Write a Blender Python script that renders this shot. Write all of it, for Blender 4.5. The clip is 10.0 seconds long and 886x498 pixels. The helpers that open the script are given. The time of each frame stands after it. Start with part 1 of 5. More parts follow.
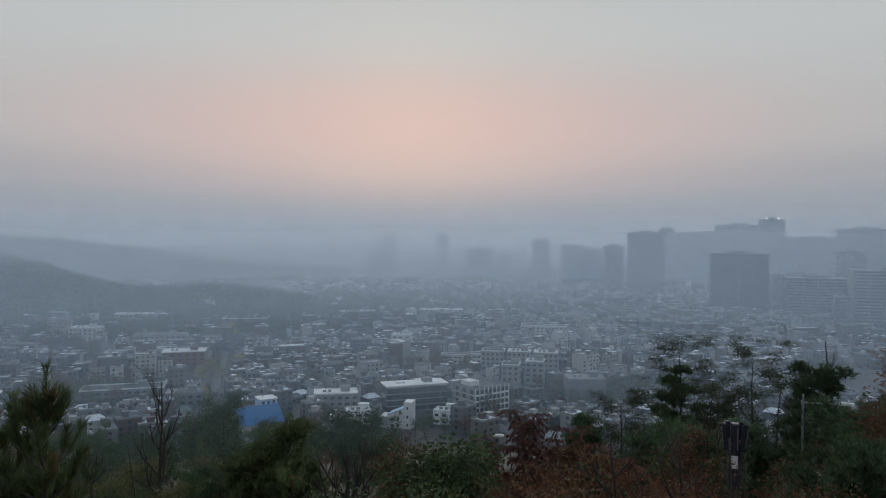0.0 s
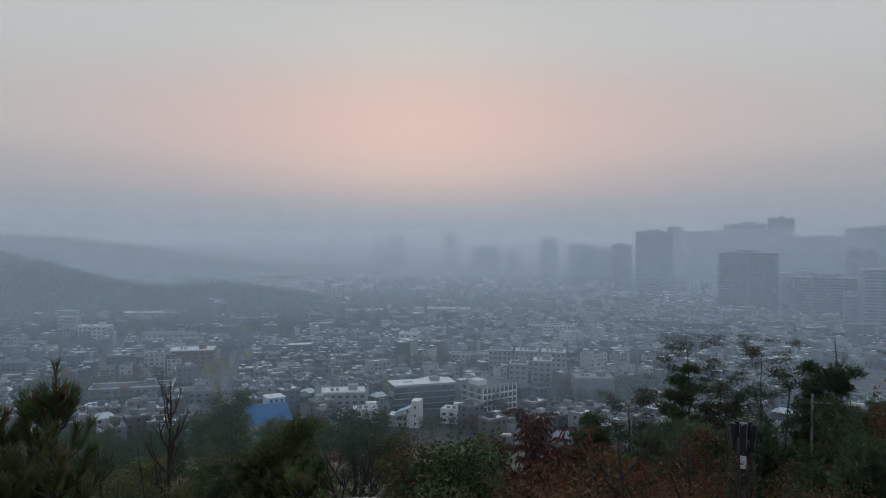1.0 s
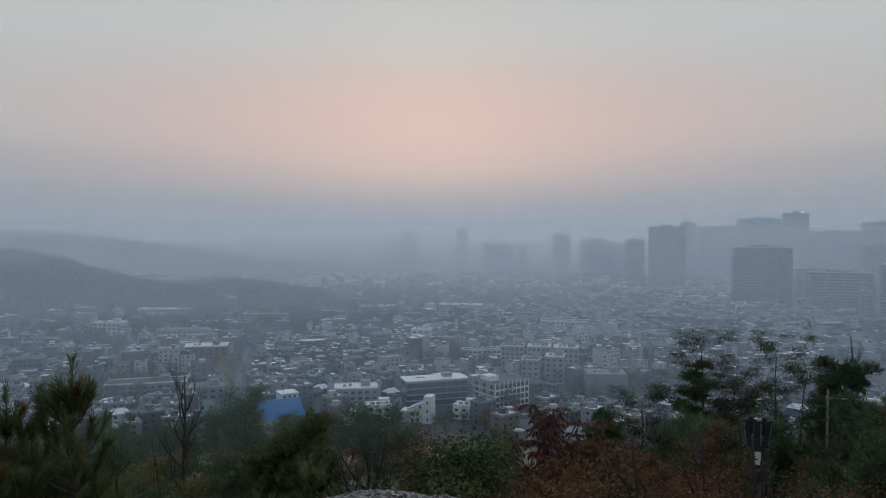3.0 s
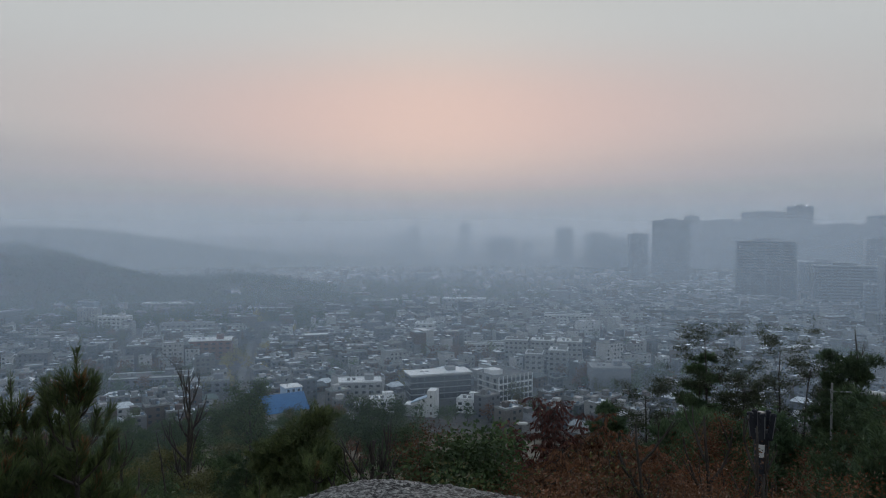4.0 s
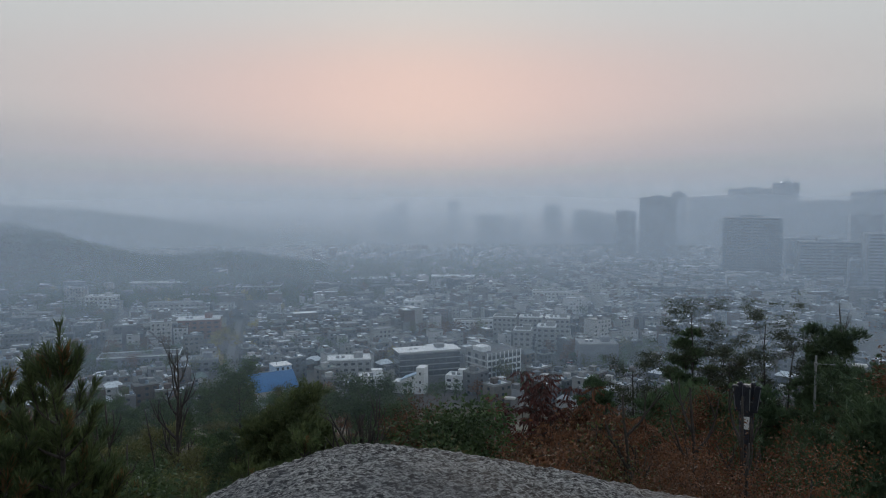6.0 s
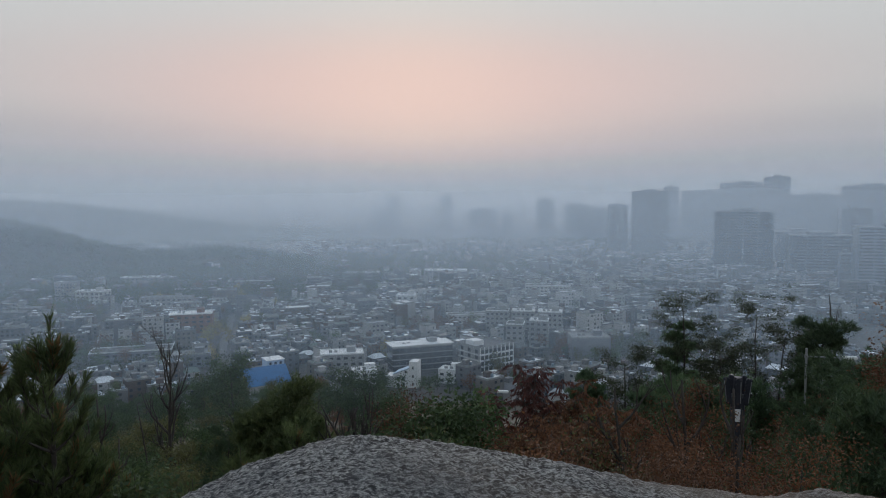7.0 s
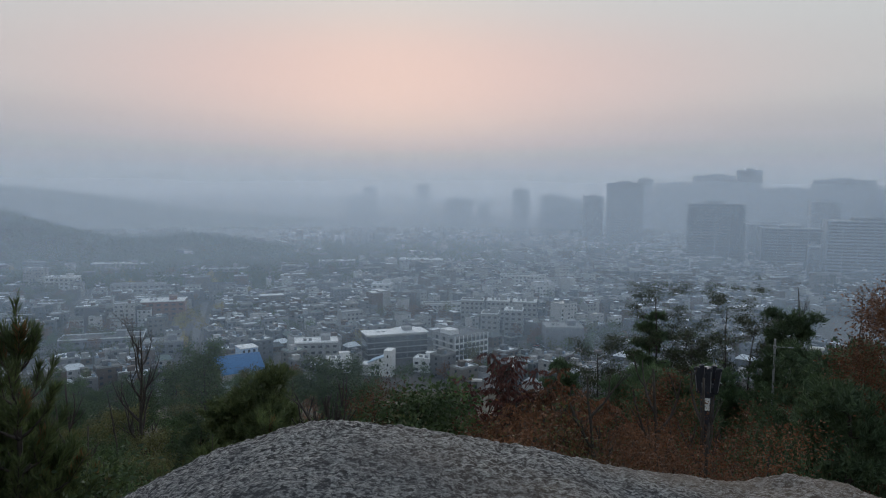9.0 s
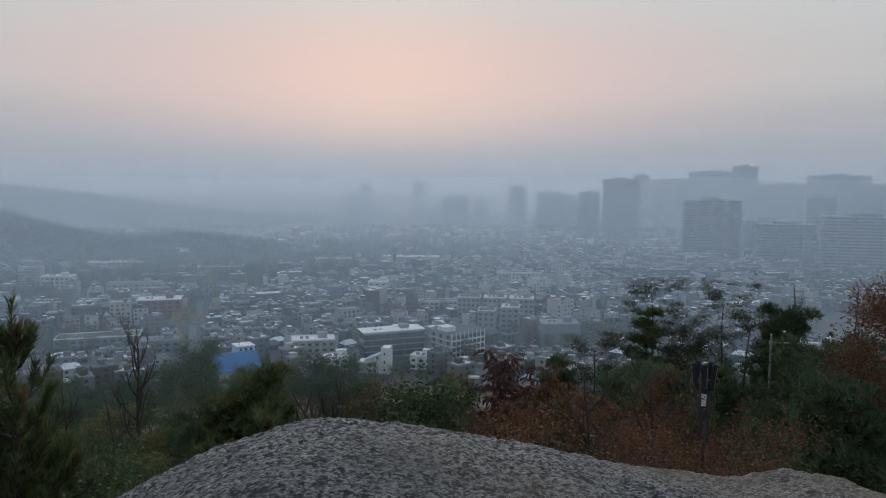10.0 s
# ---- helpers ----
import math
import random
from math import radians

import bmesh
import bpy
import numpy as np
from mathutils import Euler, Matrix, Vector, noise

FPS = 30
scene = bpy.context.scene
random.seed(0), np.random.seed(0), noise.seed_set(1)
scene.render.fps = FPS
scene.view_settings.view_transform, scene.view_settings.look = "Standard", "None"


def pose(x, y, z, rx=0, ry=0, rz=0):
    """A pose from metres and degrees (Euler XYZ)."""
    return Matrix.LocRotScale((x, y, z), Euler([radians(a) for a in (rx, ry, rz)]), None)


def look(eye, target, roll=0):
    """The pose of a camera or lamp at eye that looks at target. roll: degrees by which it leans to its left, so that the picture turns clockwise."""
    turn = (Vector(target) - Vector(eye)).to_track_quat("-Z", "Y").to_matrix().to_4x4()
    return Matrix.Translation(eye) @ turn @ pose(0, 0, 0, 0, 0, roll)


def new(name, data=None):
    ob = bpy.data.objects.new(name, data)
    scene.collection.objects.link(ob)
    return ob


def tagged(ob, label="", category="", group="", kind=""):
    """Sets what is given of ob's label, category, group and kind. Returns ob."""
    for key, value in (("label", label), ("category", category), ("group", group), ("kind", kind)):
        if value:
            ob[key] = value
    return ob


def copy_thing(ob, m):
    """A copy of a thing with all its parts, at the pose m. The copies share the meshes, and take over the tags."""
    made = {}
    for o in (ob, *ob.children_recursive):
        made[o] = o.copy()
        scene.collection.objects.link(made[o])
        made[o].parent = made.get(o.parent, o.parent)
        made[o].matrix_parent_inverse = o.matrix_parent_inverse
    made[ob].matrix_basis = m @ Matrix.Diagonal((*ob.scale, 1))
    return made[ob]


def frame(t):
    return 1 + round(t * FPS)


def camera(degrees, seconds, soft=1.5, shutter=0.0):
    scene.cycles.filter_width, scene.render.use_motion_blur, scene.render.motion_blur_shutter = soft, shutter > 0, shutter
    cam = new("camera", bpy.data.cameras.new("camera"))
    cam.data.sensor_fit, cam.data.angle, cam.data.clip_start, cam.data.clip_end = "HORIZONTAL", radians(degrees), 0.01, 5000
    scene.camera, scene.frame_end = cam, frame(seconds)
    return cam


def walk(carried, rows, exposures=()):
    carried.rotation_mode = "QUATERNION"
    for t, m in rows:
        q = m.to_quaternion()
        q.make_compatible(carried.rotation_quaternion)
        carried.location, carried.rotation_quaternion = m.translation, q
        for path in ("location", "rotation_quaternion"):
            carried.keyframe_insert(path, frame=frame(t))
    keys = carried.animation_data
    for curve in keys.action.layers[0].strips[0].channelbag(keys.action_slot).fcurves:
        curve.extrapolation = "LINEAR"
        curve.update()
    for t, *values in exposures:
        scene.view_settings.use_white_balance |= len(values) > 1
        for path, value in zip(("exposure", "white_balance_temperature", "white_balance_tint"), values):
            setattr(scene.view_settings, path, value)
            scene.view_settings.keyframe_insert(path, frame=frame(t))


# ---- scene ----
# ---------------------------------------------------------------- camera
# rows: seconds, offset of the eye from its resting place, yaw, pitch, roll
EYE = Vector((0.0, 0.0, 100.0))
PATH = [
    (0.0, 0.004, -0.029, 0.080, -1.80, -1.33, -0.27),
    (0.5, 0.004, -0.028, 0.080, -1.50, -1.39, -0.26),
    (1.0, 0.003, -0.027, 0.079, -1.20, -1.41, -0.28),
    (1.5, 0.001, -0.027, 0.078, -0.89, -1.43, -0.27),
    (2.0, 0.000, -0.026, 0.076, -0.60, -1.48, -0.21),
    (2.5, -0.002, -0.024, 0.071, -0.41, -1.60, -0.12),
    (4.0, -0.003, -0.010, 0.044, 0.00, -2.20, 0.02),
    (4.5, 0.003, 0.002, 0.024, 0.07, -2.67, 0.15),
    (5.0, 0.008, 0.017, 0.002, -0.13, -3.26, 0.24),
    (5.5, 0.010, 0.028, -0.014, -0.58, -3.67, 0.25),
    (7.0, 0.014, 0.041, -0.037, -1.52, -4.43, 0.28),
    (7.5, 0.019, 0.050, -0.048, -1.95, -4.67, 0.26),
    (8.0, 0.022, 0.057, -0.056, -2.38, -4.86, 0.03),
    (8.5, 0.022, 0.057, -0.057, -2.84, -5.05, -0.30),
    (9.0, 0.021, 0.056, -0.056, -3.38, -5.28, -0.46),
    (9.5, 0.020, 0.055, -0.056, -3.56, -5.38, -0.34),
    (10.0, 0.021, 0.057, -0.057, -3.68, -5.50, -0.24),
]
cam = camera(63.0, 10.0, soft=1.0)
walk(cam, [(t, pose(EYE.x + x, EYE.y + y, EYE.z + z, 90 + p, r, w)) for t, x, y, z, w, p, r in PATH],
     exposures=[(0.0, -0.2), (2.5, -0.2), (4.5, -0.16), (7.0, -0.02), (10.0, 0.0)])

# ---------------------------------------------------------------- sky and sun
SUN_AZ = radians(0.8)      # to the west of north, the way the camera looks
SUN_EL = radians(7.8)
TO_SUN = Vector((-math.sin(SUN_AZ) * math.cos(SUN_EL), math.cos(SUN_AZ) * math.cos(SUN_EL), math.sin(SUN_EL)))


def make_world():
    world = bpy.data.worlds.new("dawn_sky")
    world.use_nodes = True
    nt = world.node_tree
    nt.nodes.clear()
    out = nt.nodes.new("ShaderNodeOutputWorld")
    bg = nt.nodes.new("ShaderNodeBackground")
    coord = nt.nodes.new("ShaderNodeTexCoord")
    sep = nt.nodes.new("ShaderNodeSeparateXYZ")
    nt.links.new(coord.outputs["Generated"], sep.inputs[0])
    ramp = nt.nodes.new("ShaderNodeValToRGB")
    ramp.color_ramp.interpolation = "EASE"
    stops = [(0.0, (0.37, 0.395, 0.43)), (0.035, (0.405, 0.41, 0.435)), (0.075, (0.455, 0.45, 0.465)), (0.13, (0.54, 0.535, 0.535)),
             (0.26, (0.585, 0.605, 0.61)), (0.42, (0.50, 0.555, 0.60)), (0.62, (0.38, 0.47, 0.57)), (1.0, (0.27, 0.37, 0.49))]
    el = ramp.color_ramp.elements
    while len(el) < len(stops):
        el.new(0.5)
    for e, (p, c) in zip(el, stops):
        e.position, e.color = p, (*c, 1)
    nt.links.new(sep.outputs["Z"], ramp.inputs[0])
    # warm glow of the sun behind the mist, flattened along the horizon
    scale = nt.nodes.new("ShaderNodeVectorMath")
    scale.operation = "SUBTRACT"
    scale.inputs[1].default_value = TO_SUN
    nt.links.new(coord.outputs["Generated"], scale.inputs[0])
    flat = nt.nodes.new("ShaderNodeVectorMath")
    flat.operation = "MULTIPLY"
    flat.inputs[1].default_value = (1 / 0.75, 1 / 0.75, 1 / 0.15)
    nt.links.new(scale.outputs[0], flat.inputs[0])
    length = nt.nodes.new("ShaderNodeVectorMath")
    length.operation = "LENGTH"
    nt.links.new(flat.outputs[0], length.inputs[0])
    glow = nt.nodes.new("ShaderNodeMapRange")
    glow.interpolation_type = "SMOOTHERSTEP"
    glow.inputs["From Min"].default_value, glow.inputs["From Max"].default_value = 0.0, 1.0
    glow.inputs["To Min"].default_value, glow.inputs["To Max"].default_value = 1.0, 0.0
    nt.links.new(length.outputs["Value"], glow.inputs["Value"])
    warm = nt.nodes.new("ShaderNodeMix")
    warm.data_type = "RGBA"
    warm.inputs["B"].default_value = (0.715, 0.53, 0.508, 1)
    nt.links.new(glow.outputs[0], warm.inputs["Factor"])
    nt.links.new(ramp.outputs[0], warm.inputs["A"])
    sky = nt.nodes.new("ShaderNodeTexSky")
    sky.sky_type = "NISHITA"
    sky.sun_disc = False
    sky.sun_elevation, sky.sun_rotation = SUN_EL, -SUN_AZ
    sky.air_density, sky.dust_density = 1.0, 4.0
    add = nt.nodes.new("ShaderNodeMix")
    add.data_type = "RGBA"
    add.blend_type = "ADD"
    add.inputs["Factor"].default_value = 0.002
    nt.links.new(warm.outputs["Result"], add.inputs["A"])
    nt.links.new(sky.outputs[0], add.inputs["B"])
    nt.links.new(add.outputs["Result"], bg.inputs["Color"])
    bg.inputs["Strength"].default_value = 1.0
    nt.links.new(bg.outputs[0], out.inputs[0])
    scene.world = world


make_world()
sun_data = bpy.data.lights.new("sun", "SUN")
sun_data.energy, sun_data.angle, sun_data.color = 1.75, radians(50), (1.0, 0.95, 0.91)
sun = new("sun", sun_data)
sun.matrix_world = look(TO_SUN * 50, (0, 0, 0))

# ---------------------------------------------------------------- materials
def material(name, dark, light, rough=0.85, scale=1.0, fine=12.0, bump=0.0, metal=0.0, vary=None, through_light=0.0):
    """Two-scale noise between two colours; vary: 'object' or 'leaf' shifts the brightness piece by piece."""
    m = bpy.data.materials.new(name)
    m.use_nodes = True
    nt = m.node_tree
    b = nt.nodes["Principled BSDF"]
    geo = nt.nodes.new("ShaderNodeNewGeometry")
    big, small = nt.nodes.new("ShaderNodeTexNoise"), nt.nodes.new("ShaderNodeTexNoise")
    for n, s in ((big, scale), (small, scale * fine)):
        n.inputs["Scale"].default_value, n.inputs["Detail"].default_value = s, 4
        nt.links.new(geo.outputs["Position"], n.inputs["Vector"])
    mixf = nt.nodes.new("ShaderNodeMix")
    mixf.inputs["Factor"].default_value = 0.5
    nt.links.new(big.outputs["Fac"], mixf.inputs["A"])
    nt.links.new(small.outputs["Fac"], mixf.inputs["B"])
    stretch = nt.nodes.new("ShaderNodeMapRange")
    stretch.inputs["From Min"].default_value, stretch.inputs["From Max"].default_value = 0.33, 0.67
    nt.links.new(mixf.outputs["Result"], stretch.inputs["Value"])
    col = nt.nodes.new("ShaderNodeMix")
    col.data_type = "RGBA"
    col.inputs["A"].default_value, col.inputs["B"].default_value = (*dark, 1), (*light, 1)
    nt.links.new(stretch.outputs[0], col.inputs["Factor"])
    colour = col.outputs["Result"]
    if vary:
        sources = [nt.nodes.new("ShaderNodeObjectInfo").outputs["Random"]]
        if vary == "leaf":
            sources.append(geo.outputs["Random Per Island"])
        values = []
        for rnd in sources:
            val = nt.nodes.new("ShaderNodeMapRange")
            val.inputs["To Min"].default_value, val.inputs["To Max"].default_value = 0.72, 1.28
            nt.links.new(rnd, val.inputs["Value"])
            values.append(val.outputs[0])
        hsv = nt.nodes.new("ShaderNodeHueSaturation")
        if len(values) > 1:
            times = nt.nodes.new("ShaderNodeMath")
            times.operation = "MULTIPLY"
            nt.links.new(values[0], times.inputs[0])
            nt.links.new(values[1], times.inputs[1])
            values = [times.outputs[0]]
        nt.links.new(values[0], hsv.inputs["Value"])
        nt.links.new(colour, hsv.inputs["Color"])
        colour = hsv.outputs["Color"]
    nt.links.new(colour, b.inputs["Base Color"])
    b.inputs["Roughness"].default_value, b.inputs["Metallic"].default_value = rough, metal
    if bump:
        bp = nt.nodes.new("ShaderNodeBump")
        bp.inputs["Strength"].default_value, bp.inputs["Distance"].default_value = 0.6, bump
        nt.links.new(mixf.outputs["Result"], bp.inputs["Height"])
        nt.links.new(bp.outputs[0], b.inputs["Normal"])
    if through_light:
        tr = nt.nodes.new("ShaderNodeBsdfTranslucent")
        nt.links.new(colour, tr.inputs["Color"])
        mx = nt.nodes.new("ShaderNodeMixShader")
        mx.inputs[0].default_value = through_light
        nt.links.new(b.outputs[0], mx.inputs[1])
        nt.links.new(tr.outputs[0], mx.inputs[2])
        nt.links.new(mx.outputs[0], nt.nodes["Material Output"].inputs[0])
    return m


def wall_mix(name, colours, rough=0.85, each="island"):
    """Paint or brick that differs from building to building."""
    m = material(name, (0.3, 0.3, 0.3), (0.42, 0.42, 0.42), rough, 0.15, 10)
    nt = m.node_tree
    geo = nt.nodes.new("ShaderNodeNewGeometry")
    ramp = nt.nodes.new("ShaderNodeValToRGB")
    ramp.color_ramp.interpolation = "CONSTANT"
    el = ramp.color_ramp.elements
    while len(el) < len(colours):
        el.new(0.5)
    for i, (e, c) in enumerate(zip(el, colours)):
        e.position, e.color = i / len(colours), (*c, 1)
    pick = geo.outputs["Random Per Island"] if each == "island" else nt.nodes.new("ShaderNodeObjectInfo").outputs["Random"]
    nt.links.new(pick, ramp.inputs[0])
    mul = nt.nodes.new("ShaderNodeMix")
    mul.data_type, mul.blend_type = "RGBA", "MULTIPLY"
    mul.inputs["Factor"].default_value = 1.0
    b = nt.nodes["Principled BSDF"]
    old = b.inputs["Base Color"].links[0].from_socket
    nt.links.new(old, mul.inputs["A"])
    nt.links.new(ramp.outputs[0], mul.inputs["B"])
    gain = nt.nodes.new("ShaderNodeHueSaturation")
    gain.inputs["Value"].default_value = 2.7
    nt.links.new(mul.outputs["Result"], gain.inputs["Color"])
    nt.links.new(gain.outputs["Color"], b.inputs["Base Color"])
    return m


def mist_material(name, opacity, low, ramp_up, full, top, tint):
    """Lit sheet standing in for mist: clear at the ground line, thickest above it, thinning with height."""
    m = bpy.data.materials.new(name)
    m.use_nodes = True
    nt = m.node_tree
    nt.nodes.clear()
    out = nt.nodes.new("ShaderNodeOutputMaterial")
    geo = nt.nodes.new("ShaderNodeNewGeometry")
    sep = nt.nodes.new("ShaderNodeSeparateXYZ")
    nt.links.new(geo.outputs["Position"], sep.inputs[0])
    up = nt.nodes.new("ShaderNodeMapRange")
    up.interpolation_type = "SMOOTHSTEP"
    up.inputs["From Min"].default_value, up.inputs["From Max"].default_value = low, low + ramp_up
    nt.links.new(sep.outputs["Z"], up.inputs["Value"])
    down = nt.nodes.new("ShaderNodeMapRange")
    down.interpolation_type = "SMOOTHSTEP"
    down.inputs["From Min"].default_value, down.inputs["From Max"].default_value = full, top
    down.inputs["To Min"].default_value, down.inputs["To Max"].default_value = 1.0, 0.0
    nt.links.new(sep.outputs["Z"], down.inputs["Value"])
    cloud = nt.nodes.new("ShaderNodeTexNoise")
    cloud.inputs["Scale"].default_value, cloud.inputs["Detail"].default_value = 0.004, 3
    nt.links.new(geo.outputs["Position"], cloud.inputs["Vector"])
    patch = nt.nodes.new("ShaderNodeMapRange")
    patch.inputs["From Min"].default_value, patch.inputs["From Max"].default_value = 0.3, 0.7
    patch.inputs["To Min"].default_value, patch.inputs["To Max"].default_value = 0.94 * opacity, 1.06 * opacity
    nt.links.new(cloud.outputs["Fac"], patch.inputs["Value"])
    m1, m2 = nt.nodes.new("ShaderNodeMath"), nt.nodes.new("ShaderNodeMath")
    m1.operation = m2.operation = "MULTIPLY"
    nt.links.new(up.outputs[0], m1.inputs[0])
    nt.links.new(down.outputs[0], m1.inputs[1])
    nt.links.new(m1.outputs[0], m2.inputs[0])
    nt.links.new(patch.outputs[0], m2.inputs[1])
    clear = nt.nodes.new("ShaderNodeBsdfTransparent")
    front, back = nt.nodes.new("ShaderNodeBsdfDiffuse"), nt.nodes.new("ShaderNodeBsdfTranslucent")
    for n in (front, back):
        n.inputs["Color"].default_value = (*tint, 1)
    both, mx = nt.nodes.new("ShaderNodeMixShader"), nt.nodes.new("ShaderNodeMixShader")
    both.inputs[0].default_value = 0.68
    nt.links.new(front.outputs[0], both.inputs[1])
    nt.links.new(back.outputs[0], both.inputs[2])
    nt.links.new(m2.outputs[0], mx.inputs[0])
    nt.links.new(clear.outputs[0], mx.inputs[1])
    nt.links.new(both.outputs[0], mx.inputs[2])
    nt.links.new(mx.outputs[0], out.inputs[0])
    return m


def granite_material():
    """Weathered granite: pale feldspar grains, dark pits and mica, lichen-dark and rusty patches."""
    m = bpy.data.materials.new("weathered_granite")
    m.use_nodes = True
    nt = m.node_tree
    b = nt.nodes["Principled BSDF"]
    geo = nt.nodes.new("ShaderNodeNewGeometry")

    # the grain runs along the crest
    spread = nt.nodes.new("ShaderNodeVectorMath")
    spread.operation = "MULTIPLY"
    spread.inputs[1].default_value = (0.62, 1.0, 1.0)
    nt.links.new(geo.outputs["Position"], spread.inputs[0])

    def tex(scale, detail=5.0, rough=0.6):
        n = nt.nodes.new("ShaderNodeTexNoise")
        n.inputs["Scale"].default_value, n.inputs["Detail"].default_value, n.inputs["Roughness"].default_value = scale, detail, rough
        nt.links.new(spread.outputs[0], n.inputs["Vector"])
        return n.outputs["Fac"]

    def between(fac, low, high, dark, light):
        r = nt.nodes.new("ShaderNodeMapRange")
        r.inputs["From Min"].default_value, r.inputs["From Max"].default_value = low, high
        r.inputs["To Min"].default_value, r.inputs["To Max"].default_value = dark, light
        nt.links.new(fac, r.inputs["Value"])
        return r.outputs[0]

    def blend(fac, a, c):
        x = nt.nodes.new("ShaderNodeMix")
        x.data_type = "RGBA"
        nt.links.new(fac, x.inputs["Factor"])
        for s, v in (("A", a), ("B", c)):
            if isinstance(v, tuple):
                x.inputs[s].default_value = (*v, 1)
            else:
                nt.links.new(v, x.inputs[s])
        return x.outputs["Result"]

    grain = tex(95, 4, .7)
    pits = tex(50, 5, .72)
    crust = tex(30, 4, .65)
    patch = tex(2.2, 4, .6)
    rusty = tex(1.6, 3, .5)
    place = nt.nodes.new("ShaderNodeSeparateXYZ")
    nt.links.new(geo.outputs["Position"], place.inputs[0])
    stain = nt.nodes.new("ShaderNodeMath")
    stain.operation = "MULTIPLY"
    nt.links.new(between(rusty, .38, .62, 0, 1), stain.inputs[0])
    nt.links.new(between(place.outputs["X"], -.2, 1.2, .08, .62), stain.inputs[1])
    base = blend(between(grain, .38, .60, 0, 1), (0.07, 0.07, 0.075), (0.68, 0.66, 0.63))
    base = blend(between(pits, .43, .51, 1, 0), base, (0.022, 0.022, 0.025))
    base = blend(between(crust, .36, .47, .6, 0), base, (0.045, 0.046, 0.05))
    base = blend(between(patch, .42, .62, 0, .5), base, (0.085, 0.088, 0.097))
    base = blend(stain.outputs[0], base, (0.30, 0.215, 0.15))
    nt.links.new(base, b.inputs["Base Color"])
    b.inputs["Roughness"].default_value = 0.92
    bump = nt.nodes.new("ShaderNodeBump")
    bump.inputs["Strength"].default_value, bump.inputs["Distance"].default_value = 1.0, 0.045
    nt.links.new(pits, bump.inputs["Height"])
    nt.links.new(bump.outputs[0], b.inputs["Normal"])
    return m


# distance haze put into the sheets' tint: bluer near, paler far
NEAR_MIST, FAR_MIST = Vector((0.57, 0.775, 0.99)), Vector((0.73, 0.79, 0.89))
GRANITE = granite_material()
EARTH = material("forest_floor", (0.035, 0.03, 0.018), (0.10, 0.075, 0.045), 0.95, 0.35, 9, bump=0.1)
BARK = material("bark", (0.02, 0.017, 0.015), (0.075, 0.06, 0.05), 0.95, 4, 8, bump=0.03)
NEEDLE = material("pine_needles", (0.034, 0.066, 0.034), (0.095, 0.14, 0.06), 0.7, 1.2, 8, vary="leaf", through_light=0.25)
NEAR_NEEDLE = material("near_pine_needles", (0.045, 0.072, 0.025), (0.12, 0.15, 0.055), 0.7, 2.0, 8, vary="leaf", through_light=0.3)
LIGHT_NEEDLE = material("light_pine_needles", (0.06, 0.09, 0.03), (0.16, 0.19, 0.07), 0.7, 1.5, 8, vary="leaf", through_light=0.3)
DRY_NEEDLE = material("dry_needles", (0.12, 0.06, 0.025), (0.26, 0.14, 0.06), 0.8, 2.0, 8, through_light=0.3)
GREEN = material("green_leaves", (0.03, 0.058, 0.024), (0.085, 0.125, 0.045), 0.75, 1.0, 8, vary="leaf", through_light=0.3)
OLIVE = material("olive_leaves", (0.05, 0.06, 0.02), (0.14, 0.13, 0.045), 0.7, 0.8, 8, vary="leaf", through_light=0.3)
DARK_OLIVE = material("dark_olive_leaves", (0.02, 0.03, 0.014), (0.06, 0.066, 0.027), 0.7, 0.8, 8, vary="leaf", through_light=0.3)
RUST = material("rust_leaves", (0.065, 0.03, 0.016), (0.21, 0.092, 0.042), 0.7, 1.0, 8, vary="leaf", through_light=0.3)
TAWNY = material("tawny_leaves", (0.10, 0.05, 0.022), (0.28, 0.14, 0.06), 0.7, 1.0, 8, vary="leaf", through_light=0.3)
CRIMSON = material("crimson_leaves", (0.075, 0.023, 0.02), (0.20, 0.066, 0.046), 0.6, 1.2, 8, vary="leaf", through_light=0.3)
YELLOW = material("yellow_leaves", (0.20, 0.15, 0.04), (0.42, 0.33, 0.10), 0.7, 1.2, 8, vary="leaf", through_light=0.3)
WALL_TONES = [(0.17, 0.17, 0.175), (0.12, 0.085, 0.075), (0.28, 0.275, 0.27), (0.12, 0.125, 0.14), (0.10, 0.075, 0.065),
              (0.45, 0.44, 0.43), (0.15, 0.14, 0.13), (0.09, 0.10, 0.115), (0.36, 0.35, 0.34), (0.14, 0.145, 0.16)]
ROOF_TONES = [(0.34, 0.35, 0.36), (0.10, 0.11, 0.11), (0.82, 0.83, 0.84), (0.13, 0.13, 0.14), (0.85, 0.86, 0.87),
              (0.14, 0.18, 0.16), (0.75, 0.76, 0.78), (0.12, 0.12, 0.12), (0.88, 0.89, 0.90), (0.55, 0.56, 0.58)]
WALLS, WALLS_EACH = wall_mix("house_walls", WALL_TONES), wall_mix("house_wall", WALL_TONES, each="object")
ROOFS, ROOFS_EACH = wall_mix("flat_roofs", ROOF_TONES, 0.5), wall_mix("flat_roof", ROOF_TONES, 0.5, each="object")
CONCRETE = material("concrete", (0.20, 0.20, 0.205), (0.32, 0.32, 0.315), 0.9, 0.2, 12)
WHITE = material("white_render", (0.66, 0.66, 0.66), (0.82, 0.82, 0.81), 0.65, 0.3, 10)
ASPHALT = material("town_ground", (0.05, 0.05, 0.052), (0.12, 0.115, 0.11), 0.9, 0.03, 14)
GLASS = material("window_glass", (0.03, 0.036, 0.045), (0.07, 0.08, 0.095), 0.15, 0.5, 4)
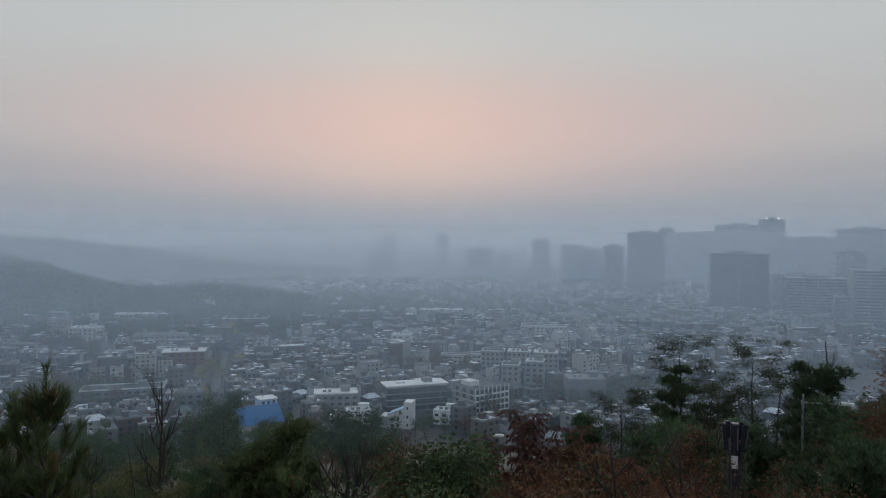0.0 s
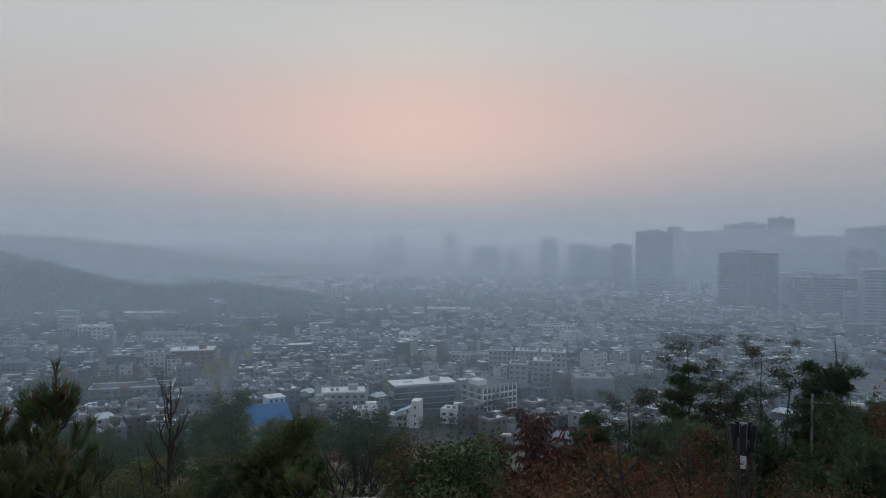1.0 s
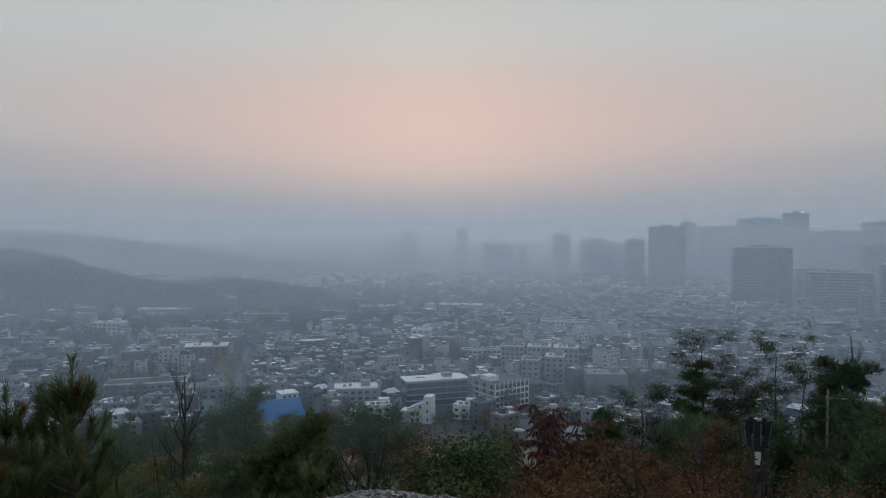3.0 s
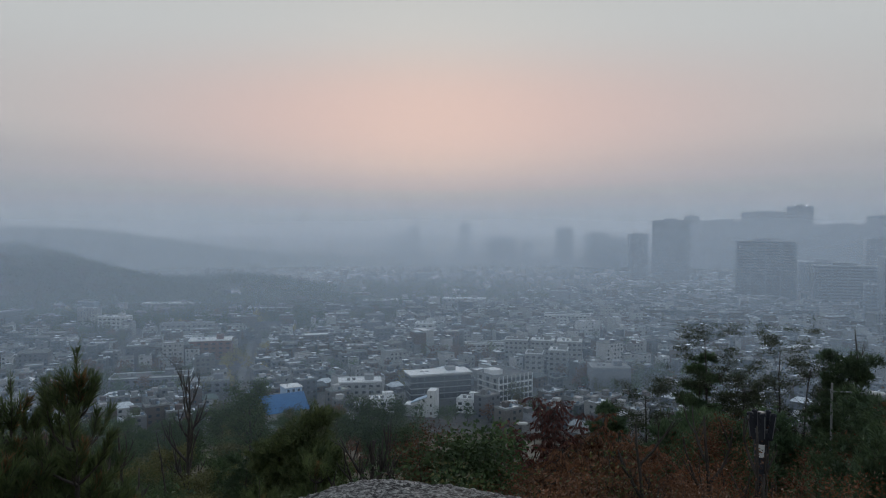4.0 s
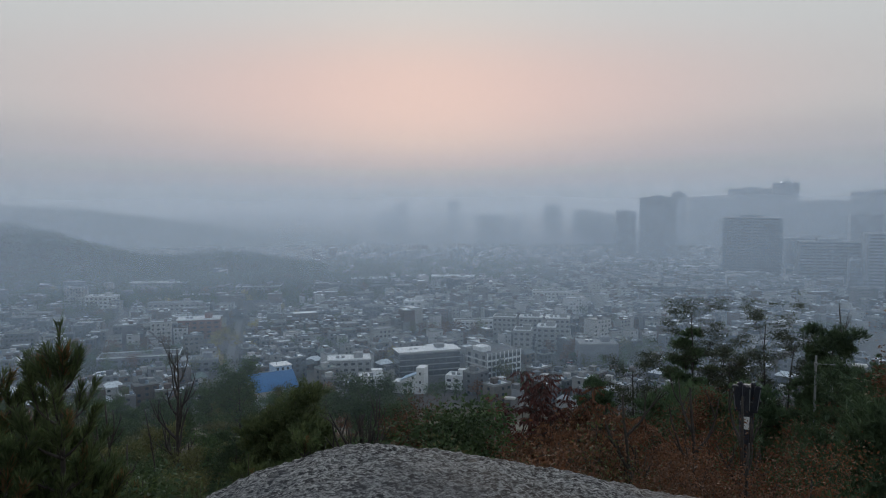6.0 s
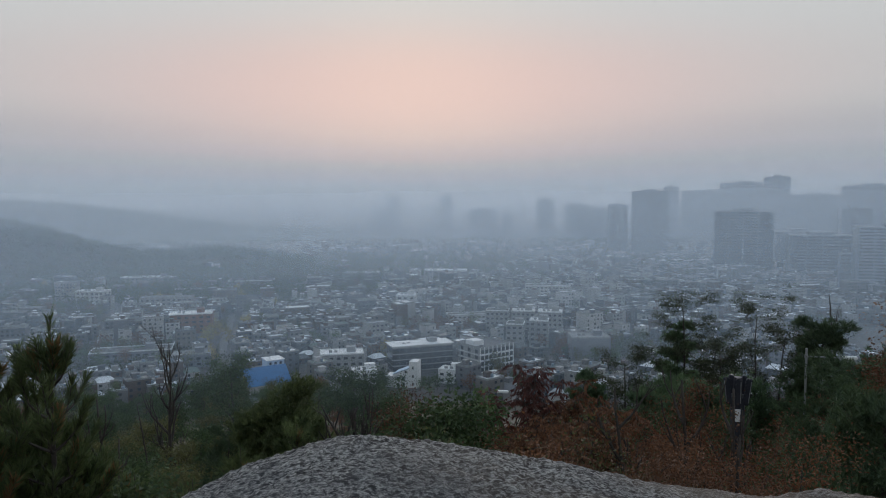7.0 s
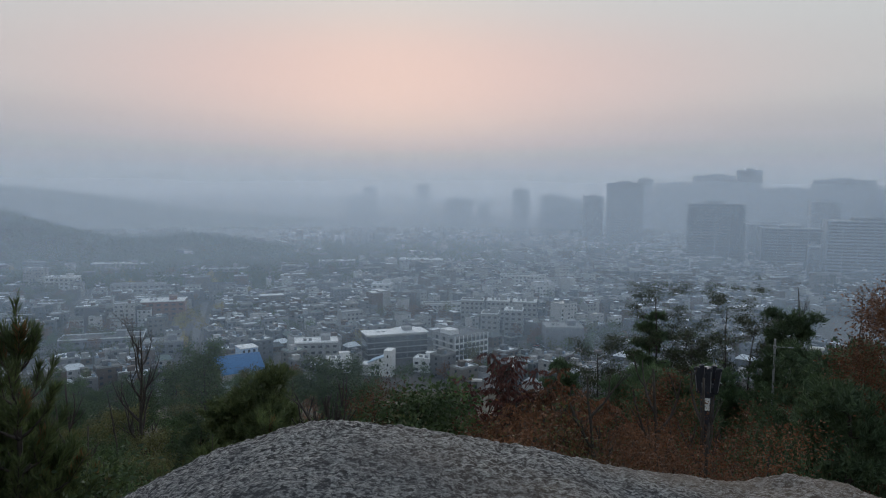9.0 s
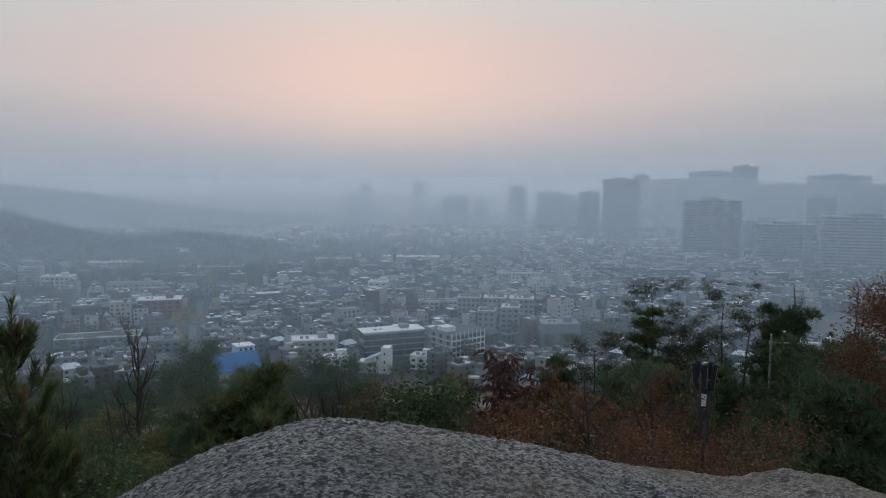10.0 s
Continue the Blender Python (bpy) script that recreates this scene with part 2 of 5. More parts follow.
BRICK = material("red_brick", (0.15, 0.075, 0.055), (0.25, 0.13, 0.10), 0.9, 0.3, 14)
BLUE_ROOF = material("blue_sheet_roof", (0.05, 0.16, 0.36), (0.075, 0.22, 0.45), 0.55, 0.2, 10)
PALE_BLUE = material("pale_blue_wall", (0.34, 0.45, 0.58), (0.44, 0.55, 0.68), 0.8, 0.2, 10)
TOWER = material("tower_cladding", (0.08, 0.09, 0.11), (0.15, 0.16, 0.185), 0.6, 0.03, 10, vary="object")
STEEL = material("galvanised_steel", (0.20, 0.21, 0.22), (0.36, 0.37, 0.38), 0.45, 2, 8, metal=0.7)
PLASTIC = material("dark_plastic", (0.015, 0.017, 0.025), (0.04, 0.042, 0.055), 0.5, 2, 8)
ROAD = material("pale_road", (0.11, 0.11, 0.11), (0.19, 0.185, 0.18), 0.9, 0.1, 12)
CAR_PAINT = wall_mix("car_paint", [(0.75, 0.75, 0.76), (0.05, 0.05, 0.055), (0.35, 0.36, 0.38), (0.35, 0.04, 0.035), (0.7, 0.7, 0.7)], 0.35, each="object")
RUBBER = material("tyre_rubber", (0.012, 0.012, 0.012), (0.03, 0.03, 0.03), 0.9, 3, 6)


def glow(name, colour, strength):
    m = bpy.data.materials.new(name)
    m.use_nodes = True
    b = m.node_tree.nodes["Principled BSDF"]
    b.inputs["Base Color"].default_value = b.inputs["Emission Color"].default_value = (*colour, 1)
    b.inputs["Emission Strength"].default_value = strength
    return m


ROOF_LIGHT, RED_LIGHT = glow("roof_light", (0.9, 0.95, 1.0), 6.0), glow("red_signal", (1.0, 0.12, 0.06), 6.0)

# ---------------------------------------------------------------- building helpers
def part(name, bm, mat, parent=None, label=""):
    me = bpy.data.meshes.new(name)
    bm.to_mesh(me)
    bm.free()
    return mesh_part(name, me, mat, parent, label)


def mesh_part(name, me, mat, parent=None, label=""):
    for m in (mat if isinstance(mat, (list, tuple)) else [mat]):
        me.materials.append(m)
    ob = new(name, me)
    ob.parent = parent
    return tagged(ob, label)


def raw_mesh(name, verts, faces, smooth=False):
    me = bpy.data.meshes.new(name)
    me.from_pydata([tuple(v) for v in verts], [], [tuple(f) for f in faces])
    me.update()
    if smooth:
        me.polygons.foreach_set("use_smooth", [True] * len(me.polygons))
    return me


def box_into(bm, x0, y0, z0, x1, y1, z1, top=True):
    v = [bm.verts.new(p) for p in ((x0, y0, z0), (x1, y0, z0), (x1, y1, z0), (x0, y1, z0),
                                   (x0, y0, z1), (x1, y0, z1), (x1, y1, z1), (x0, y1, z1))]
    for f in ((0, 1, 5, 4), (1, 2, 6, 5), (2, 3, 7, 6), (3, 0, 4, 7), (3, 2, 1, 0)) + (((4, 5, 6, 7),) if top else ()):
        bm.faces.new([v[i] for i in f])
    return bm


def box(x0, y0, z0, x1, y1, z1):
    return box_into(bmesh.new(), x0, y0, z0, x1, y1, z1)


# ---------------------------------------------------------------- ground
PROFILE_R = [0, 2, 4, 6, 10, 20, 40, 80, 150, 200, 260, 320, 380, 20000]
PROFILE_Z = [98.0, 98.2, 97.6, 95.8, 93.8, 90.0, 81.5, 68, 51, 38, 19, 2, 0, 0]
# far wooded hills: x, y, height, half widths along x and y
HILLS = [(-560, 905, 66, 185, 85), (-900, 1600, 78, 430, 190), (-275, 985, 22, 100, 45),
         (-165, 815, 16, 95, 36)]


def ground_z(x, y):
    r = math.hypot(x, y)
    z = float(np.interp(r, PROFILE_R, PROFILE_Z))
    for hx, hy, h, wx, wy in HILLS:
        z += h * math.exp(-((x - hx) / wx) ** 2 - ((y - hy) / wy) ** 2)
    if 8 < r < 380:
        z += 1.2 * noise.noise((x * 0.05, y * 0.05, 3)) * min(1, (r - 8) / 20) * min(1, (380 - r) / 80)
    return z


def build_ground():
    radii = [0] + list(np.geomspace(1.5, 5200, 90))
    n = 180
    verts, faces = [(0, 0, ground_z(0, 0))], []
    for r in radii[1:]:
        for k in range(n):
            a = 2 * math.pi * k / n
            x, y = r * math.sin(a), r * math.cos(a)
            verts.append((x, y, ground_z(x, y)))
    faces += [(0, 1 + (k + 1) % n, 1 + k) for k in range(n)]
    for i in range(len(radii) - 2):
        for k in range(n):
            a, b = 1 + i * n + k, 1 + i * n + (k + 1) % n
            faces.append((a, b, b + n, a + n))
    me = raw_mesh("ground", verts, faces, True)
    ob = mesh_part("ground", me, [EARTH, ASPHALT])
    for p in me.polygons:
        c = p.center
        flat = math.hypot(c.x, c.y) > 320 and c.z < 6
        p.material_index = 1 if flat else 0
    tagged(ob, "wooded hillside falling to the grey town plain", "ground", kind="structure")


build_ground()


# ---------------------------------------------------------------- morning mist, imitated by thin curved see-through sheets that thicken with distance
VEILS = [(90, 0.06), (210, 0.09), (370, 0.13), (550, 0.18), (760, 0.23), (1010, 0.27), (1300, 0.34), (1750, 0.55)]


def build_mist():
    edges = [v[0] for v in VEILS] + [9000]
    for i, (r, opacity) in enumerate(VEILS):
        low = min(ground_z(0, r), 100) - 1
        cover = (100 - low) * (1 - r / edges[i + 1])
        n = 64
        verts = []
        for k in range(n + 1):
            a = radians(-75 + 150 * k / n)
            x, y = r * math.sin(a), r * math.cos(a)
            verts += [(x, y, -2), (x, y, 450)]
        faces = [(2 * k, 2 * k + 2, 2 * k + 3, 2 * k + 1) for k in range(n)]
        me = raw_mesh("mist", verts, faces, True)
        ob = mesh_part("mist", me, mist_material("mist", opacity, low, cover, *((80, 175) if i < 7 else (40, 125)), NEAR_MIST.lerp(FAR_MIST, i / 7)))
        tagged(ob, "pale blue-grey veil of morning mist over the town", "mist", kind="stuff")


build_mist()


# ---------------------------------------------------------------- granite outcrop
CREST_X = [-3.2, -1.9, -1.14, -0.77, -0.39, -0.15, 0.13, 0.40, 0.67, 0.92, 1.46, 1.71, 1.98, 2.19, 2.8, 4.0]
CREST_Z = [97.563, 98.263, 98.633, 98.823, 98.948, 98.958, 98.913, 98.863, 98.813, 98.743, 98.663, 98.693, 98.643, 98.563, 97.9, 96.6]


def rock_z(x, y):
    c = float(np.interp(x, CREST_X, CREST_Z))
    c += 0.012 * noise.noise((x * 5, y * 5, 0)) + 0.006 * noise.noise((x * 14, y * 14, 5))
    d = y - 3.0
    if d > 0:
        return c - 0.55 * d - 0.9 * d * d
    return c - 0.16 * d * d + 0.0 * d


def build_rock():
    bm = bmesh.new()
    xs = np.concatenate([np.linspace(-3.2, -1.6, 40, endpoint=False), np.linspace(-1.6, 2.7, 380, endpoint=False), np.linspace(2.7, 4.0, 40)])
    ys = np.concatenate([np.linspace(-0.6, 1.7, 60, endpoint=False), np.linspace(1.7, 3.4, 190, endpoint=False), np.linspace(3.4, 4.6, 40)])
    grid = []
    for y in ys:
        row = []
        for x in xs:
            z = rock_z(x, y) + 0.007 * noise.noise((x * 24, y * 17, 9)) + 0.008 * noise.noise((x * 52, y * 38, 2))
            row.append(bm.verts.new((x, y, z)))
        grid.append(row)
    for lower, upper in zip(grid, grid[1:]):
        for i in range(len(xs) - 1):
            bm.faces.new((lower[i], lower[i + 1], upper[i + 1], upper[i])).smooth = True
    rim = [e for e in bm.edges if e.is_boundary]
    ext = bmesh.ops.extrude_edge_only(bm, edges=rim)
    for v in [g for g in ext["geom"] if isinstance(g, bmesh.types.BMVert)]:
        v.co.z = 93.0
    ob = part("granite_outcrop", bm, GRANITE)
    tagged(ob, "rounded grey weathered granite outcrop on the hilltop", "rock")


build_rock()

# ---------------------------------------------------------------- town
CITY = random.Random(11)


def box_faces(o):
    return [(o, o + 1, o + 5, o + 4), (o + 1, o + 2, o + 6, o + 5), (o + 2, o + 3, o + 7, o + 6), (o + 3, o, o + 4, o + 7), (o + 4, o + 5, o + 6, o + 7)]


class Mass:
    """Many small solids gathered into one mesh with several materials."""

    def __init__(self):
        self.verts, self.faces, self.mats = [], [], []

    def solid(self, cx, cy, turn, x0, y0, z0, x1, y1, z1, mat):
        c, s, o = math.cos(turn), math.sin(turn), len(self.verts)
        for z in (z0, z1):
            for x, y in ((x0, y0), (x1, y0), (x1, y1), (x0, y1)):
                self.verts.append((cx + c * x - s * y, cy + s * x + c * y, z))
        self.faces += box_faces(o)
        self.mats += [mat] * 5

    def make(self, name, mats):
        me = raw_mesh(name, self.verts, self.faces)
        ob = mesh_part(name, me, mats)
        me.polygons.foreach_set("material_index", self.mats)
        return ob


def street_turn(x, y):
    return 0.35 * math.sin(x * 0.004 + 1.0) + 0.25 * math.sin(y * 0.006) + 0.2


def far_house(mass, x, y, turn, rng):
    g = ground_z(x, y)
    w, d = rng.uniform(5, 10.5), rng.uniform(5, 9)
    storeys = rng.choice((1, 2, 2, 2, 3, 3, 4))
    if rng.random() < 0.05:
        w, d, storeys = w * 2.2, d * 1.2, rng.choice((3, 4, 5, 6))
    h = 2.8 * storeys + 0.4
    mass.solid(x, y, turn, -w / 2, -d / 2, g - 1, w / 2, d / 2, g + h, 0)
    mass.solid(x, y, turn, -w / 2 + .25, -d / 2 + .25, g + h, w / 2 - .25, d / 2 - .25, g + h + 0.15, 1)
    if y < 950:
        p = rng.uniform(.5, 1.0)
        for a in ((-w / 2, -d / 2, w / 2, -d / 2 + .25), (-w / 2, d / 2 - .25, w / 2, d / 2), (-w / 2, -d / 2 + .25, -w / 2 + .25, d / 2 - .25), (w / 2 - .25, -d / 2 + .25, w / 2, d / 2 - .25)):
            mass.solid(x, y, turn, a[0], a[1], g + h, a[2], a[3], g + h + p, 3 if d > 6.5 else 0)
    if rng.random() < 0.45:
        hx, hy = rng.uniform(-w / 4, w / 4), rng.uniform(-d / 4, d / 4)
        a, b = rng.uniform(.9, 1.6), rng.uniform(.9, 1.5)
        mass.solid(x, y, turn, hx - a, hy - b, g + h + .15, hx + a, hy + b, g + h + 2.3, 0)
        mass.solid(x, y, turn, hx - a - .2, hy - b - .2, g + h + 2.3, hx + a + .2, hy + b + .2, g + h + 2.48, 1)
    for _ in range(rng.choice((0, 1, 1, 2))):
        # lean-to roofs and tanks beside the walls and on the roof
        hx, hy, a = rng.uniform(-w / 2, w / 2), rng.choice((-d / 2 - .6, rng.uniform(-d / 3, d / 3))), rng.uniform(.7, 1.8)
        z = g + h + rng.uniform(.5, 1.3) if hy > -d / 2 else g + rng.uniform(2.3, h)
        mass.solid(x, y, turn, hx - a, hy - .7, z - .15 if hy < -d / 2 else g + h, hx + a, hy + .7, z, 1)
    if y > 820:
        return
    n = max(2, int(w / 2.8))
    for s in range(storeys):
        for k in range(n):
            if rng.random() < 0.25:
                continue
            cx = -w / 2 + (k + .5) * w / n
            ww = rng.uniform(0.4, 0.9)
            mass.solid(x, y, turn, cx - ww, -d / 2 - .04, g + s * 2.8 + 1.0, cx + ww, -d / 2, g + s * 2.8 + 2.2, 2)


def windows_on(parent, w, d, storeys, per_front, per_side, step=2.8, ww=1.5, wh=1.3, sill=1.0, skip=None):
    """Separate framed panes on the front (towards -y) and on both sides."""
    me = bpy.data.meshes.new("window")
    bm = box(-ww / 2, -0.05, 0, ww / 2, 0.1, wh)
    bm.to_mesh(me)
    bm.free()
    me.materials.append(GLASS)
    for s in range(storeys):
        for k in range(per_front):
            if skip and skip.random() < 0.15:
                continue
            ob = new("window", me)
            ob.parent = parent
            ob.matrix_basis = pose(-w / 2 + (k + .5) * w / per_front, -d / 2, s * step + sill)
        for side in (-1, 1):
            for k in range(per_side):
                ob = new("window", me)
                ob.parent = parent
                ob.matrix_basis = pose(side * w / 2, -d / 2 + (k + .5) * d / per_side, s * step + sill, 0, 0, 90 * side)


def parapet(w, d, z, t=0.25, p=0.8):
    bm = bmesh.new()
    box_into(bm, -w / 2, -d / 2, z, w / 2, -d / 2 + t, z + p)
    box_into(bm, -w / 2, d / 2 - t, z, w / 2, d / 2, z + p)
    box_into(bm, -w / 2, -d / 2 + t, z, -w / 2 + t, d / 2 - t, z + p)
    box_into(bm, w / 2 - t, -d / 2 + t, z, w / 2, d / 2 - t, z + p)
    return bm


def gable(w, d, z, rise, over=0.4):
    bm = bmesh.new()
    x, y = w / 2 + over, d / 2 + over
    v = [bm.verts.new(p) for p in ((-x, -y, z), (x, -y, z), (x, y, z), (-x, y, z), (-x * .55, 0, z + rise), (x * .55, 0, z + rise))]
    for f in ((0, 1, 5, 4), (2, 3, 4, 5), (1, 2, 5), (3, 0, 4), (3, 2, 1, 0)):
        bm.faces.new([v[i] for i in f])
    return bm


def town_house(w, d, storeys, style, rng, wall=None, roof=None):
    """One low town house: walls, flat or hipped roof, roof clutter, windows."""
    e = new("town_house")
    h = 2.8 * storeys + 0.4
    part("wall", box(-w / 2, -d / 2, -1.0, w / 2, d / 2, h), wall or WALLS_EACH, e)
    if style == "hip":
        part("roof", gable(w, d, h, 2.2), roof or ROOFS_EACH, e)
    else:
        part("roof", box(-w / 2 + .25, -d / 2 + .25, h, w / 2 - .25, d / 2 - .25, h + .15), roof or ROOFS_EACH, e)
        part("parapet", parapet(w, d, h), CONCRETE, e)
        hx, hy = rng.uniform(-w / 5, w / 5), rng.uniform(-d / 6, d / 5)
        bm = box(hx - 1.6, hy - 1.4, h + .15, hx + 1.6, hy + 1.4, h + 2.5)
        box_into(bm, hx - 1.8, hy - 1.6, h + 2.5, hx + 1.8, hy + 1.6, h + 2.68)
        part("stair_hut", bm, WALLS_EACH, e)
        bm = bmesh.new()
        bmesh.ops.create_cone(bm, cap_ends=True, segments=10, radius1=0.8, radius2=0.75, depth=1.5, matrix=pose(-hx * 1.6, hy - 1.9 if hy > 0 else hy + 2.1, h + .9))
        part("water_tank", bm, BLUE_TANK, e)
    if style == "balcony":
        for s in range(1, storeys):
            part("balcony", box(-w / 2 + .8, -d / 2 - 1.1, s * 2.8 - .1, w / 2 - .8, -d / 2, s * 2.8 + .85), CONCRETE, e)
    windows_on(e, w, d, storeys, max(2, int(w / 3.3)), 1, skip=rng)
    return e


BLUE_TANK = material("tank_plastic", (0.10, 0.16, 0.22), (0.30, 0.34, 0.38), 0.5, 0.5, 6, vary="object")

# large and outstanding buildings: (x, y) of the middle of the front, width, depth, storeys, turn in degrees, walls, roof, bays in front, on the side
TABLE = [
    ("office_building", -3, 403, 35, 13, 4, 17, "glass", "white", 9, 4, "long dark glazed office building with white floor bands and roof"),
    ("cube_building", -15, 606, 16, 14, 4, -8, "white", "white", 3, 2, "pale square town building with few windows"),
    ("apartment_block", 88, 494, 17, 11, 5, -12, "pale", "white", 5, 2, "pale five-storey apartment block with rows of windows"),
    ("apartment_block", 70, 499, 16, 11, 5, -12, "pale", "white", 5, 2, "pale five-storey apartment block with rows of windows"),
    ("apartment_block", 52, 502, 16, 11, 5, -12, "pale", "dark", 5, 2, "pale five-storey apartment block with a dark roof"),
    ("apartment_block", 58, 449, 11, 12, 5, -14, "pale", "dark", 3, 2, "narrow pale five-storey apartment block"),
    ("apartment_block", 75, 460, 12, 12, 5, -14, "pale", "white", 3, 2, "narrow pale five-storey apartment block"),
    ("school_building", 120, 688, 44, 12, 3, -12, "white", "dark", 12, 2, "long white three-storey building with dark window bands"),
    ("school_building", 41, 548, 48, 9, 2, 8, "white", "dark", 13, 2, "long pale three-storey building with window bands"),
    ("brick_building", -170, 518, 30, 17, 4, 12, "brick", "white", 6, 3, "red-brown brick building with a pale flat roof"),
    ("white_building", -298, 648, 26, 13, 4, -6, "white", "white", 6, 2, "white four-storey building with pale roof"),
    ("school_building", -225, 628, 44, 12, 3, 8, "pale", "pale", 10, 2, "long grey-white school building"),
    ("hall_building", -184, 760, 46, 26, 2, 5, "pale", "dark", 10, 4, "low hall with a dark roof and pale edge"),
    ("low_building", -176, 426, 46, 16, 2, 14, "plain", "dark", 11, 3, "low building with a dark flat roof and white edges"),
    ("low_building", -137, 415, 22, 14, 2, 14, "plain", "pale", 5, 3, "small pale flat-roofed building"),
    ("white_house", 14, 371, 12, 9, 2, -18, "bright", "white", 3, 2, "small white house with a pale roof terrace"),
    ("white_house", 34, 366, 9, 7, 1, 12, "bright", "white", 2, 1, "tiny white building with a pale roof"),
    ("white_house", -32, 372, 13, 9, 2, 10, "bright", "white", 3, 2, "pale two-storey house with a white roof hut"),
    ("grey_building", -47, 398, 24, 14, 3, 8, "pale", "white", 6, 3, "grey building with a white roof edge"),
    ("grey_hall", 99, 420, 23, 18, 4, -3, "plain", "pale", 0, 0, "blank hall with plain grey concrete walls"),
    ("long_roofs", -390, 1030, 60, 18, 2, 6, "white", "white", 12, 2, "white low buildings in the hazy distance"),
    ("long_roofs", -400, 1080, 70, 16, 3, 4, "white", "white", 12, 2, "white low buildings in the hazy distance"),
    ("long_roofs", -370, 990, 50, 14, 2, 8, "white", "white", 12, 2, "white low buildings in the hazy distance"),
    ("long_roofs", -300, 790, 60, 14, 2, 4, "pale", "white", 12, 2, "long white-roofed building in the mist"),
    ("long_roofs", -70, 800, 40, 14, 2, 6, "pale", "white", 9, 2, "long white-roofed building in the mist"),
    ("long_roofs", 25, 830, 50, 16, 3, -6, "pale", "white", 9, 2, "long white-roofed building in the mist"),
]
CLEAR = [(row[1], row[2] + row[4] / 2, max(row[3], row[4]) * 0.62 + 4) for row in TABLE]
CLEAR += [(5, 522, 22), (-146, 485, 15), (-235, 662, 20), (-185, 702, 16), (-215, 460, 20), (88, 438, 16), (-14, 350, 18), (14, 350, 16), (30, 354, 10), (34, 406, 30), (-8, 372, 20), (-82, 368, 28), (62, 395, 16), (95, 400, 20)]
ROAD_A, ROAD_B = Vector((-106, 350)), Vector((-160, 600))


def near_road(x, y):
    p, d = Vector((x, y)) - ROAD_A, ROAD_B - ROAD_A
    t = max(0, min(1, p.dot(d) / d.dot(d)))
    return (p - d * t).length < 10


def big_building(name, x, y, w, d, storeys, turn, wall, roof, bays, side, label):
    e = new(name)
    h = 3.3 * storeys + 0.5
    walls = {"glass": CONCRETE, "bright": WHITE, "white": PALE_WALL, "pale": CONCRETE, "brick": BRICK, "plain": GREY_WALL}[wall]
    roofs = {"white": WHITE, "dark": DARK_ROOF, "pale": CONCRETE}[roof]
    part("wall", box(-w / 2, -d / 2, -1.0, w / 2, d / 2, h), walls, e)
    part("roof", box(-w / 2 + .3, -d / 2 + .3, h, w / 2 - .3, d / 2 - .3, h + .2), roofs, e)
    part("parapet", parapet(w, d, h, 0.35, 0.7), WHITE if roof != "pale" else CONCRETE, e)
    hx = w * 0.22
    bm = box(hx - 2.5, -d * .1, h + .2, hx + 2.5, d * .25, h + 2.9)
    box_into(bm, hx - 2.8, -d * .1 - .3, h + 2.9, hx + 2.8, d * .25 + .3, h + 3.1)
    part("stair_hut", bm, walls, e)
    for k in range(2):
        part("roof_unit", box(-w * .3 + 3 * k, -1, h + .2, -w * .3 + 3 * k + 1.8, .4, h + 1.5), STEEL, e)
    if wall == "glass":
        # bands of glass between white floor edges
        part("roof_slab", box(-w / 2 - .8, -d / 2 - .8, h + .7, w / 2 + .8, d / 2 + .8, h + 1.05), WHITE, e)
        for s in range(storeys):
            part("floor_band", box(-w / 2 - .35, -d / 2 - .35, s * 3.3 - .05, w / 2 + .35, -d / 2, s * 3.3 + .4), CONCRETE, e)
        windows_on(e, w, d, storeys, bays, side, 3.3, w / bays - .12, 2.6, 0.5)
    elif bays:
        windows_on(e, w, d, storeys, bays, side, 3.3, w / bays * 0.5, 1.3, 1.1)
    tagged(e, label, "building")
    e.matrix_basis = pose(x, y + d / 2, ground_z(x, y), 0, 0, turn)
    return e


PALE_WALL = material("pale_wall", (0.40, 0.40, 0.39), (0.55, 0.55, 0.53), 0.85, 0.2, 12)
GREY_WALL = material("grey_wall", (0.15, 0.16, 0.18), (0.22, 0.23, 0.25), 0.9, 0.2, 12)
DARK_ROOF = material("dark_roof", (0.07, 0.072, 0.078), (0.13, 0.13, 0.135), 0.9, 0.2, 10)


def corner_building():
    """Four-storey building whose long side carries white-framed windows."""
    e = new("institute_building")
    w, d, h = 24, 20, 13.5
    part("wall", box(-w / 2, -d / 2, -1, w / 2, d / 2, h), CONCRETE, e)
    part("roof", box(-w / 2 + .3, -d / 2 + .3, h, w / 2 - .3, d / 2 - .3, h + .2), DARK_ROOF, e)
    part("parapet", parapet(w, d, h, .4, 1.1), CONCRETE, e)
    part("roof_room", box(-w / 2 + 2, -2, h + .2, -w / 2 + 9, 6, h + 3), WHITE, e)
    for s in range(4):
        part("floor_band", box(-w / 2 - .25, -d / 2 - .25, s * 3.3 - .2, w / 2 + .25, -d / 2, s * 3.3 + .7), WHITE, e)
        part("floor_band", box(-w / 2 - .2, -d / 2, s * 3.3 - .2, -w / 2, d / 2, s * 3.3 + .5), PALE_WALL, e)
    for k in range(9):
        x = -w / 2 + k * w / 8
        part("pier", box(x - .25, -d / 2 - .3, 0, x + .25, -d / 2, h + 1.0), WHITE, e)
    windows_on(e, w, d, 4, 8, 3, 3.3, 2.4, 2.0, 0.9)
    tagged(e, "grey institute building with white-framed window rows and planted roof", "building")
    e.matrix_basis = pose(35, 409, 0, 0, 0, 34)


